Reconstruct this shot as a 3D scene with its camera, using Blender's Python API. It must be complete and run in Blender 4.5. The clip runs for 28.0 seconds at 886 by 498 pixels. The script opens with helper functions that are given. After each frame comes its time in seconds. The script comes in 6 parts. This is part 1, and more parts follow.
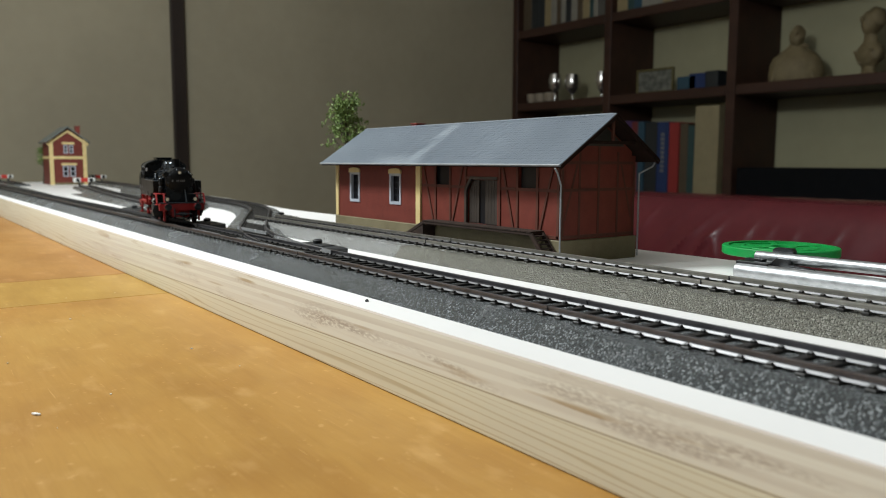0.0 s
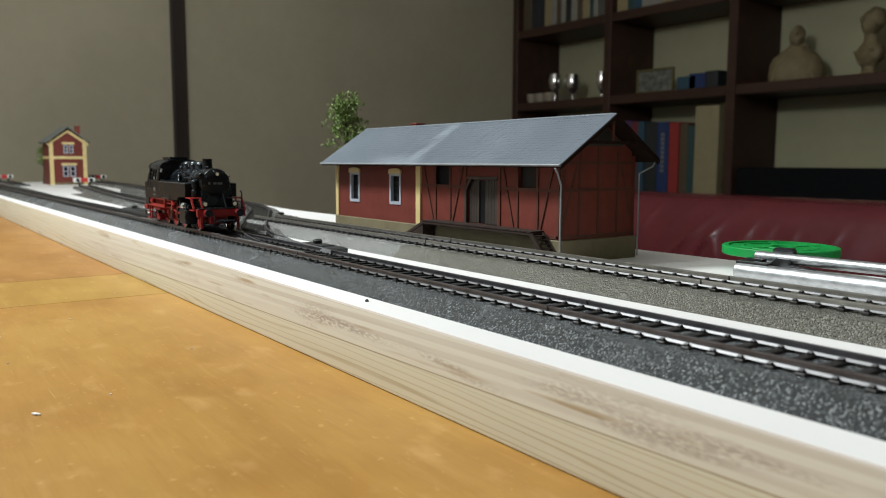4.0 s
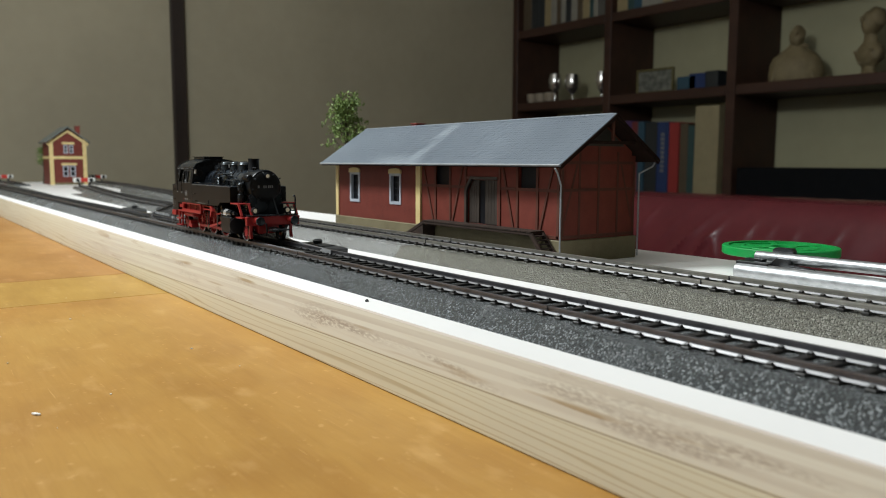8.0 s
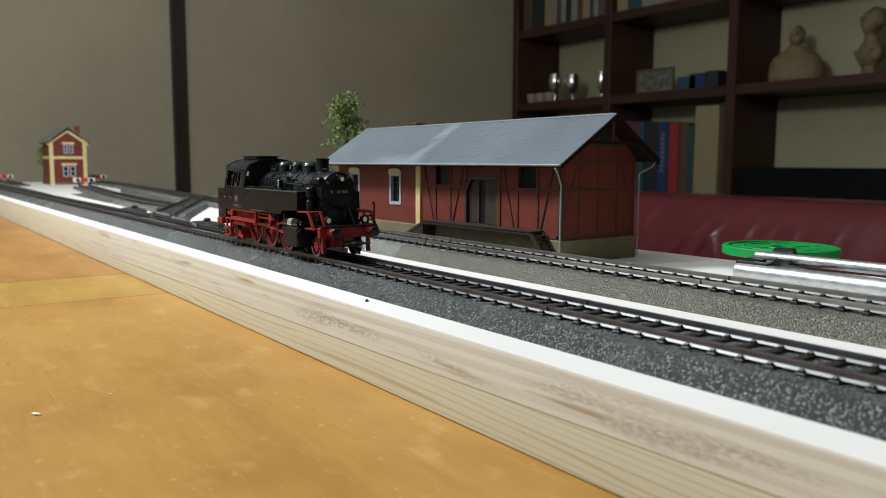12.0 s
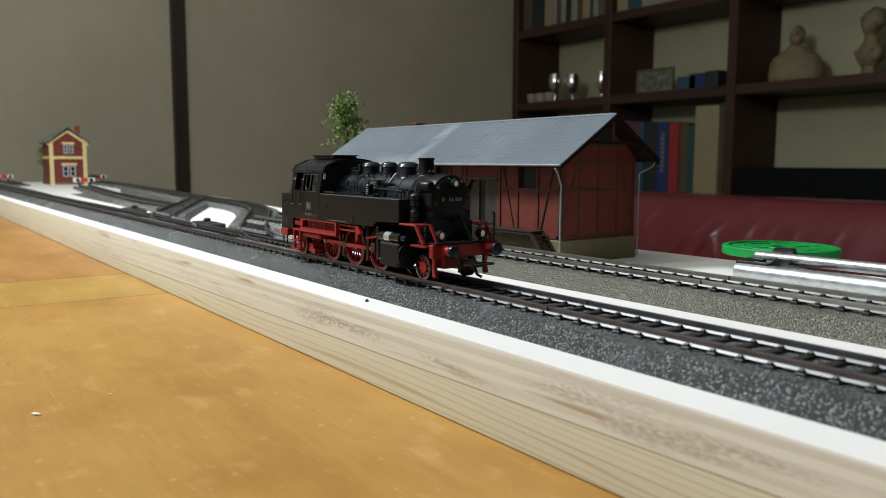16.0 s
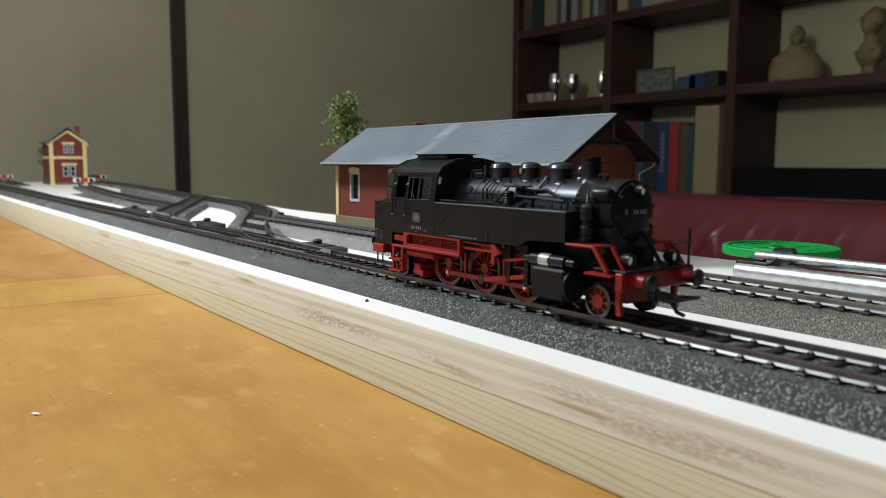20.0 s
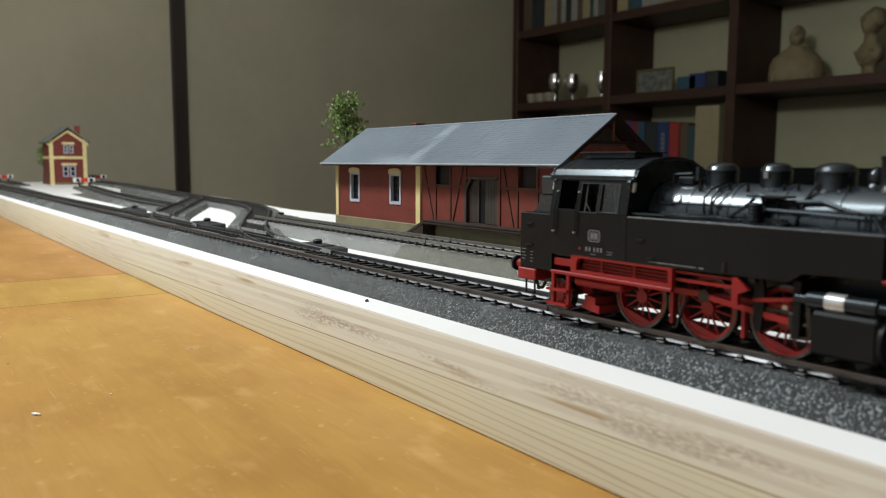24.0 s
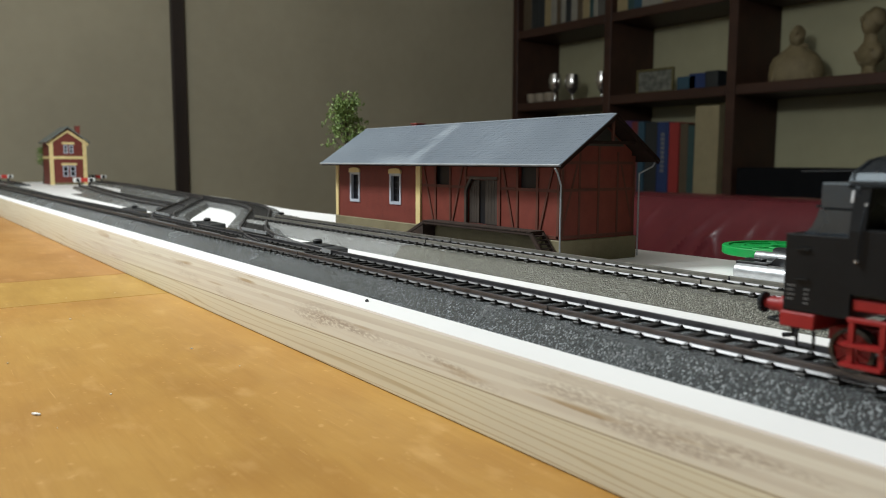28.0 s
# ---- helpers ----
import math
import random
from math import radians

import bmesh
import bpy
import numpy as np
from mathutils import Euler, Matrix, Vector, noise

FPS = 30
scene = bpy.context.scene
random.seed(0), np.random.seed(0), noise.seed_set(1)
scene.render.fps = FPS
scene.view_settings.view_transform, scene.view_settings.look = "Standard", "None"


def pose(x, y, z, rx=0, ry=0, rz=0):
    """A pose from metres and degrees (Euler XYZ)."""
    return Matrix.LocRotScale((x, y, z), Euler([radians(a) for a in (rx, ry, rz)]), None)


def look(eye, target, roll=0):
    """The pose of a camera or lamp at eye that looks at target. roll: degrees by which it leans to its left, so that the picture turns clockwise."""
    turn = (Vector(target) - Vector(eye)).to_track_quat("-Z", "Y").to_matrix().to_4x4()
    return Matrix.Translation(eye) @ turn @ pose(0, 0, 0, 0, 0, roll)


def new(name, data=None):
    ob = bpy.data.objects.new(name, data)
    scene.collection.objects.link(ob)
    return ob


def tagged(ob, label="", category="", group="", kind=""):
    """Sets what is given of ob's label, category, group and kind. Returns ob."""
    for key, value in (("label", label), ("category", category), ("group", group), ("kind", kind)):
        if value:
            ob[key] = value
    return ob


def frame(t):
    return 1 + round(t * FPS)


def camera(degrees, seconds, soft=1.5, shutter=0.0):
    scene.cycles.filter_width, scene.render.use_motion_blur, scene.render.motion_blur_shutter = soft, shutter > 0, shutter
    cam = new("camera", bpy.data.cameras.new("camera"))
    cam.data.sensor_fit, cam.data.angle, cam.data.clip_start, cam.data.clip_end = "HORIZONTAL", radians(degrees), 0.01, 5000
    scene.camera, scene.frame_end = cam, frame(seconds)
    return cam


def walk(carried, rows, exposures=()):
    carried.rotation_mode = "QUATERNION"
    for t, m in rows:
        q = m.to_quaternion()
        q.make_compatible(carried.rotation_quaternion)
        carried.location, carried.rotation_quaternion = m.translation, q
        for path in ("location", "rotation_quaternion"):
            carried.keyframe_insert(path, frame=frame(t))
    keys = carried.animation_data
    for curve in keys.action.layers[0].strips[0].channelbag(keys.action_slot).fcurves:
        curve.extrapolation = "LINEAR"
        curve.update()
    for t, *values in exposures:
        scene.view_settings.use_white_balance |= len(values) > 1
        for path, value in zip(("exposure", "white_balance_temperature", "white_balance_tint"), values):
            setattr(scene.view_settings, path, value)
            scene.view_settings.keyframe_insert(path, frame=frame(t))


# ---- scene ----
cam = camera(59.19, 28.0, soft=0.5, shutter=0.5)
EYE = (0.0, -0.17702, 0.04452)
AIM = (-0.80560, 0.40510, -0.06576)
walk(cam, [(0.0, look(EYE, AIM, 0.216)), (28.0, look(EYE, AIM, 0.216))], exposures=[(0.0, 0.0), (28.0, 0.0)])
cam.data.dof.use_dof = True
cam.data.dof.focus_distance = 0.34
cam.data.dof.aperture_fstop = 23.0

# ---- light ----
world = bpy.data.worlds.new("world")
world.use_nodes = True
world.node_tree.nodes["Background"].inputs[0].default_value = (0.9, 0.95, 1.0, 1)
world.node_tree.nodes["Background"].inputs[1].default_value = 0.05
scene.world = world
def pendant_lamp(x, y, z, watts, radius, colour):
    data = bpy.data.lights.new("pendant_lamp", "POINT")
    data.energy, data.color, data.shadow_soft_size = watts, colour, radius
    new("pendant_lamp", data).matrix_world = Matrix.Translation((x, y, z))
pendant_lamp(-0.79, -0.43, 0.84, 54.0, 0.10, (0.915, 0.985, 1.0))
pendant_lamp(-0.54, -0.50, 1.04, 9.0, 0.05, (0.915, 0.985, 1.0))

# ---- materials ----
def mat(name, c1, c2=None, scale=60.0, rough=0.5, metal=0.0, bump=0.0, bscale=None, stretch=(1, 1, 1), rvar=0.1,
        spec=0.5, coat=0.0, random_value=0.0, emit=0.0):
    """Two-tone noise colour at two scales, varied roughness and a fine bump. Scales are per metre."""
    m = bpy.data.materials.new(name)
    m.use_nodes = True
    nt = m.node_tree
    n, l = nt.nodes, nt.links
    b = n["Principled BSDF"]
    c2 = c2 or tuple(min(1, x * 1.25) for x in c1)
    tc = n.new("ShaderNodeTexCoord")
    mp = n.new("ShaderNodeMapping")
    mp.inputs["Scale"].default_value = stretch
    l.new(tc.outputs["Object"], mp.inputs["Vector"])
    n1 = n.new("ShaderNodeTexNoise")
    n1.inputs["Scale"].default_value, n1.inputs["Detail"].default_value = scale, 6
    n2 = n.new("ShaderNodeTexNoise")
    n2.inputs["Scale"].default_value, n2.inputs["Detail"].default_value = scale * 7.3, 3
    l.new(mp.outputs[0], n1.inputs["Vector"]), l.new(mp.outputs[0], n2.inputs["Vector"])
    mx = n.new("ShaderNodeMath")
    mx.operation = "MULTIPLY_ADD"
    mx.inputs[1].default_value = 0.35
    l.new(n2.outputs[0], mx.inputs[0]), l.new(n1.outputs[0], mx.inputs[2])
    rp = n.new("ShaderNodeValToRGB")
    rp.color_ramp.elements[0].position, rp.color_ramp.elements[1].position = 0.48, 0.92
    rp.color_ramp.elements[0].color, rp.color_ramp.elements[1].color = (*c1, 1), (*c2, 1)
    l.new(mx.outputs[0], rp.inputs[0])
    out = rp.outputs[0]
    if random_value:
        oi = n.new("ShaderNodeObjectInfo")
        mr = n.new("ShaderNodeMapRange")
        mr.inputs[3].default_value, mr.inputs[4].default_value = 1 - random_value, 1 + random_value
        l.new(oi.outputs["Random"], mr.inputs[0])
        hs = n.new("ShaderNodeHueSaturation")
        l.new(mr.outputs[0], hs.inputs["Value"]), l.new(out, hs.inputs["Color"])
        out = hs.outputs[0]
    l.new(out, b.inputs["Base Color"])
    rr = n.new("ShaderNodeMapRange")
    rr.inputs[3].default_value, rr.inputs[4].default_value = max(0.03, rough - rvar), min(1, rough + rvar)
    l.new(n1.outputs[0], rr.inputs[0]), l.new(rr.outputs[0], b.inputs["Roughness"])
    b.inputs["Metallic"].default_value = metal
    b.inputs["Specular IOR Level"].default_value = spec
    b.inputs["Coat Weight"].default_value = coat
    if emit:
        b.inputs["Emission Color"].default_value, b.inputs["Emission Strength"].default_value = (*c2, 1), emit
    if bump:
        nb = n.new("ShaderNodeTexNoise")
        nb.inputs["Scale"].default_value, nb.inputs["Detail"].default_value = bscale or scale * 8, 4
        l.new(mp.outputs[0], nb.inputs["Vector"])
        bp = n.new("ShaderNodeBump")
        bp.inputs["Strength"].default_value, bp.inputs["Distance"].default_value = bump, 0.0006
        l.new(nb.outputs[0], bp.inputs["Height"]), l.new(bp.outputs[0], b.inputs["Normal"])
    return m


def foam(name, c1, c2, cell, glint):
    """Embossed ballast foam: separate rounded grains, a few painted pale as sparkle, shade painted dark between."""
    m = mat(name, c1, c2, scale=18, rough=0.26, rvar=0.08, spec=0.9)
    nt = m.node_tree
    n, l = nt.nodes, nt.links
    b = n["Principled BSDF"]
    base = b.inputs["Base Color"].links[0].from_socket
    tc = n.new("ShaderNodeTexCoord")
    vo = n.new("ShaderNodeTexVoronoi")
    vo.voronoi_dimensions = "2D"
    vo.inputs["Randomness"].default_value = 0.72
    vo.inputs["Scale"].default_value = cell
    l.new(tc.outputs["Object"], vo.inputs["Vector"])
    sep = n.new("ShaderNodeSeparateColor")
    l.new(vo.outputs["Color"], sep.inputs[0])
    pale = n.new("ShaderNodeMapRange")
    pale.inputs[1].default_value, pale.inputs[2].default_value, pale.inputs[4].default_value = 0.66, 1.0, 0.82
    l.new(sep.outputs[0], pale.inputs[0])
    centre = n.new("ShaderNodeMapRange")
    centre.inputs[1].default_value, centre.inputs[2].default_value = 0.62, 0.15
    l.new(vo.outputs["Distance"], centre.inputs[0])
    both = n.new("ShaderNodeMath")
    both.operation = "MULTIPLY"
    l.new(pale.outputs[0], both.inputs[0]), l.new(centre.outputs[0], both.inputs[1])
    # shade between the grains, mixed into the colour
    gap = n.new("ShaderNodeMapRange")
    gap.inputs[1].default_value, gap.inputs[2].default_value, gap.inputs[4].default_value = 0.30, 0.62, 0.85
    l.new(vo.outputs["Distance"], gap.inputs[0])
    def mix(factor, a, colour):
        mx = n.new("ShaderNodeMix")
        mx.data_type = "RGBA"
        mx.inputs["B"].default_value = (*colour, 1)
        l.new(factor, mx.inputs["Factor"]), l.new(a, mx.inputs["A"])
        return mx.outputs["Result"]
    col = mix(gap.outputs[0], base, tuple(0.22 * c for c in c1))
    # specular sparkle painted as small pale specks
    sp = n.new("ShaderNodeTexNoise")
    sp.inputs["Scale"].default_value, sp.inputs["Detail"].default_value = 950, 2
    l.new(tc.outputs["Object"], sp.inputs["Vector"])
    sparkle = n.new("ShaderNodeMapRange")
    sparkle.inputs[1].default_value, sparkle.inputs[2].default_value, sparkle.inputs[4].default_value = 0.58, 0.74, 0.32
    l.new(sp.outputs[0], sparkle.inputs[0])
    col = mix(sparkle.outputs[0], col, glint)
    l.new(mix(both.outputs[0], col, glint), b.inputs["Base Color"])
    rp = n.new("ShaderNodeMath")
    rp.operation = "MULTIPLY"
    l.new(vo.outputs["Distance"], rp.inputs[0]), l.new(vo.outputs["Distance"], rp.inputs[1])
    bp = n.new("ShaderNodeBump")
    bp.inputs["Strength"].default_value, bp.inputs["Distance"].default_value = 1.0, 1.35 / cell
    bp.invert = True
    l.new(rp.outputs[0], bp.inputs["Height"]), l.new(bp.outputs[0], b.inputs["Normal"])
    return m


def table_wood(name, pale, dark):
    """Varnished table wood: broad blotches, faint grain, pale rubbed smears and fine scratches."""
    m = mat(name, pale, dark, scale=11, stretch=(0.5, 1, 1), rough=0.40, rvar=0.12, bump=0.04, bscale=500)
    nt = m.node_tree
    n, l = nt.nodes, nt.links
    b = n["Principled BSDF"]
    b.inputs["Specular IOR Level"].default_value = 0.2
    tc = n.new("ShaderNodeTexCoord")
    col = b.inputs["Base Color"].links[0].from_socket
    def layer(turn, stretch, scale, lo, hi, colour, amount):
        nonlocal col
        mp = n.new("ShaderNodeMapping")
        mp.inputs["Rotation"].default_value, mp.inputs["Scale"].default_value = (0, 0, turn), stretch
        l.new(tc.outputs["Object"], mp.inputs["Vector"])
        ns = n.new("ShaderNodeTexNoise")
        ns.inputs["Scale"].default_value, ns.inputs["Detail"].default_value = scale, 5
        l.new(mp.outputs[0], ns.inputs["Vector"])
        mr = n.new("ShaderNodeMapRange")
        mr.inputs[1].default_value, mr.inputs[2].default_value, mr.inputs[4].default_value = lo, hi, amount
        l.new(ns.outputs[0], mr.inputs[0])
        mx = n.new("ShaderNodeMix")
        mx.data_type = "RGBA"
        mx.inputs["B"].default_value = (*colour, 1)
        l.new(mr.outputs[0], mx.inputs["Factor"]), l.new(col, mx.inputs["A"])
        col = mx.outputs["Result"]
    deep, worn = (dark[0] * 0.64, dark[1] * 0.56, dark[2] * 0.54), tuple(min(1, c * 1.25 + 0.06) for c in pale)
    layer(0.3, (1, 1, 1), 13, 0.48, 0.68, deep, 0.30)
    layer(0.9, (0.5, 1, 1), 34, 0.48, 0.70, deep, 0.34)
    layer(1.35, (0.08, 1, 1), 300, 0.5, 0.75, deep, 0.16)
    layer(1.25, (0.04, 1, 1), 1300, 0.5, 0.68, deep, 0.12)
    layer(1.1, (0.10, 1, 1), 300, 0.55, 0.75, worn, 0.14)
    layer(-0.4, (0.6, 1, 1), 75, 0.58, 0.72, worn, 0.34)
    layer(0.6, (0.8, 1, 1), 260, 0.64, 0.72, worn, 0.45)
    layer(0.0, (1, 1, 1), 700, 0.71, 0.75, worn, 0.75)
    layer(0.15, (0.03, 1, 1), 1100, 0.70, 0.73, worn, 0.5)
    layer(-0.75, (0.03, 1, 1), 1000, 0.70, 0.74, worn, 0.5)
    l.new(col, b.inputs["Base Color"])
    return m


def plank_wood(name, pale, dark, stain, across, rough, amount=0.5):
    """Long bent grain lines on pale wood, and grey smears and dark specks along the upper half."""
    near = tuple(0.72 * p + 0.28 * d for p, d in zip(pale, dark))
    m = mat(name, pale, near, scale=30, stretch=(0.03, 1, 1), rough=rough, bump=0.08, bscale=500)
    nt = m.node_tree
    n, l = nt.nodes, nt.links
    b = n["Principled BSDF"]
    tc = n.new("ShaderNodeTexCoord")
    col = b.inputs["Base Color"].links[0].from_socket
    def over(factor, colour):
        nonlocal col
        mx = n.new("ShaderNodeMix")
        mx.data_type = "RGBA"
        mx.inputs["B"].default_value = (*colour, 1)
        l.new(factor, mx.inputs["Factor"]), l.new(col, mx.inputs["A"])
        col = mx.outputs["Result"]
    def math_node(op, a, bb):
        k = n.new("ShaderNodeMath")
        k.operation = op
        for q, w in enumerate((a, bb)):
            if isinstance(w, (int, float)):
                k.inputs[q].default_value = w
            else:
                l.new(w, k.inputs[q])
        return k.outputs[0]
    def noise_of(stretch, scale, detail=4):
        mp = n.new("ShaderNodeMapping")
        mp.inputs["Scale"].default_value = stretch
        l.new(tc.outputs["Object"], mp.inputs["Vector"])
        ns = n.new("ShaderNodeTexNoise")
        ns.inputs["Scale"].default_value, ns.inputs["Detail"].default_value = scale, detail
        l.new(mp.outputs[0], ns.inputs["Vector"])
        return ns.outputs[0]
    sep = n.new("ShaderNodeSeparateXYZ")
    l.new(tc.outputs["Object"], sep.inputs[0])
    bend = noise_of((0.05, 1, 1), 60, 2)
    fine = noise_of((0.02, 1, 1), 260, 2)
    zz = math_node("ADD", math_node("ADD", sep.outputs["Z"], math_node("MULTIPLY", sep.outputs["X"], 0.006)), math_node("MULTIPLY", bend, 0.016))
    zz = math_node("ADD", zz, math_node("MULTIPLY", noise_of((0.01, 1, 1), 210, 2), 0.0065))
    lines = math_node("POWER", math_node("ABSOLUTE", math_node("SINE", math_node("MULTIPLY", zz, across * 13.0), 0), 0), 20.0)
    over(math_node("MULTIPLY", lines, math_node("MULTIPLY", fine, amount * 1.3)), dark)
    def ramp(value, lo, hi, top=1.0, smooth=False):
        mr = n.new("ShaderNodeMapRange")
        if smooth:
            mr.interpolation_type = "SMOOTHSTEP"
        mr.inputs[1].default_value, mr.inputs[2].default_value, mr.inputs[4].default_value = lo, hi, top
        l.new(value, mr.inputs[0])
        return mr.outputs[0]
    # the rubbed upper half: pinkish-grey filler in long bands with pale lines between, tilted a little to the edge
    tilt = math_node("ADD", math_node("SUBTRACT", sep.outputs["Z"], 0.0142), math_node("MULTIPLY", math_node("ADD", sep.outputs["X"], 0.112), -0.012))
    tilt = math_node("ADD", tilt, math_node("MULTIPLY", math_node("SUBTRACT", noise_of((0.05, 1, 1), 40), 0.5), 0.0022))
    faded = ramp(math_node("ADD", sep.outputs["X"], math_node("MULTIPLY", noise_of((1, 1, 1), 6), 0.2)), -0.75, -0.35, 1.0, True)
    zone = math_node("MULTIPLY", ramp(tilt, 0.0, 0.0006, 1.0, True), faded)
    wave = math_node("SINE", math_node("MULTIPLY", tilt, 6.2832 / 0.0040), 0)
    over(math_node("MULTIPLY", zone, 0.75), (0.74, 0.725, 0.66))
    over(math_node("MULTIPLY", zone, math_node("MULTIPLY", ramp(wave, 0.45, -0.25, 1.0, True), ramp(noise_of((0.02, 1, 1), 160, 3), 0.30, 0.62, 0.85))), (0.59, 0.55, 0.475))
    edge_line = math_node("MULTIPLY", ramp(math_node("ABSOLUTE", math_node("ADD", tilt, 0.0001), 0), 0.00032, 0.0001, 0.8), faded)
    over(edge_line, (0.30, 0.24, 0.16))
    blotch = math_node("MULTIPLY", ramp(noise_of((0.10, 1, 1), 130, 3), 0.56, 0.70, 1.0), ramp(noise_of((0.3, 1, 1), 1300, 3), 0.36, 0.58, 0.7))
    over(math_node("MULTIPLY", zone, blotch), stain)
    over(math_node("MULTIPLY", zone, ramp(noise_of((0.07, 1, 1), 190, 2), 0.60, 0.68, 0.75)), (0.36, 0.25, 0.12))
    l.new(col, b.inputs["Base Color"])
    return m


def slate_roof(name, c1, c2):
    """Grey slates with sheen painted as a pale streak down the roof, and a paler patch along its eave."""
    m = mat(name, c1, c2, scale=14, rough=0.33, rvar=0.1, bump=0.06, bscale=900, spec=0.5)
    n, l = m.node_tree.nodes, m.node_tree.links
    b = n["Principled BSDF"]
    col = b.inputs["Base Color"].links[0].from_socket
    tc, sep, ns = n.new("ShaderNodeTexCoord"), n.new("ShaderNodeSeparateXYZ"), n.new("ShaderNodeTexNoise")
    l.new(tc.outputs["Object"], sep.inputs[0]), l.new(tc.outputs["Object"], ns.inputs["Vector"])
    ns.inputs["Scale"].default_value, ns.inputs["Detail"].default_value = 70, 4
    def node(op, a, c):
        k = n.new("ShaderNodeMath")
        k.operation = op
        for q, w in enumerate((a, c)):
            if isinstance(w, (int, float)):
                k.inputs[q].default_value = w
            else:
                l.new(w, k.inputs[q])
        return k.outputs[0]
    def band(value, lo, hi, top):
        mr = n.new("ShaderNodeMapRange")
        mr.interpolation_type = "SMOOTHSTEP"
        mr.inputs[1].default_value, mr.inputs[2].default_value, mr.inputs[4].default_value = lo, hi, top
        l.new(value, mr.inputs[0])
        return mr.outputs[0]
    wob = node("MULTIPLY", node("SUBTRACT", ns.outputs[0], 0.5), 0.006)
    across = node("ABSOLUTE", node("ADD", node("ADD", sep.outputs["X"], 0.006), wob), 0)
    # roof sheen put into the colour as a pale band
    sheen_streak = node("MULTIPLY", band(across, 0.010, 0.002, 1.0), band(ns.outputs[0], 0.30, 0.60, 0.40))
    patch = node("MULTIPLY", band(sep.outputs["Z"], 0.060, 0.053, 0.35), node("MULTIPLY", band(sep.outputs["X"], -0.07, -0.03, 1.0), band(sep.outputs["X"], 0.01, -0.004, 1.0)))
    mx = n.new("ShaderNodeMix")
    mx.data_type = "RGBA"
    mx.inputs["B"].default_value = (0.36, 0.40, 0.44, 1)
    l.new(node("MAXIMUM", sheen_streak, patch), mx.inputs["Factor"]), l.new(col, mx.inputs["A"])
    l.new(mx.outputs["Result"], b.inputs["Base Color"])
    return m


def glass(name, colour=(0.9, 0.95, 0.95), rough=0.02):
    m = bpy.data.materials.new(name)
    m.use_nodes = True
    b = m.node_tree.nodes["Principled BSDF"]
    b.inputs["Base Color"].default_value = (*colour, 1)
    b.inputs["Transmission Weight"].default_value, b.inputs["Roughness"].default_value = 1.0, rough
    return m


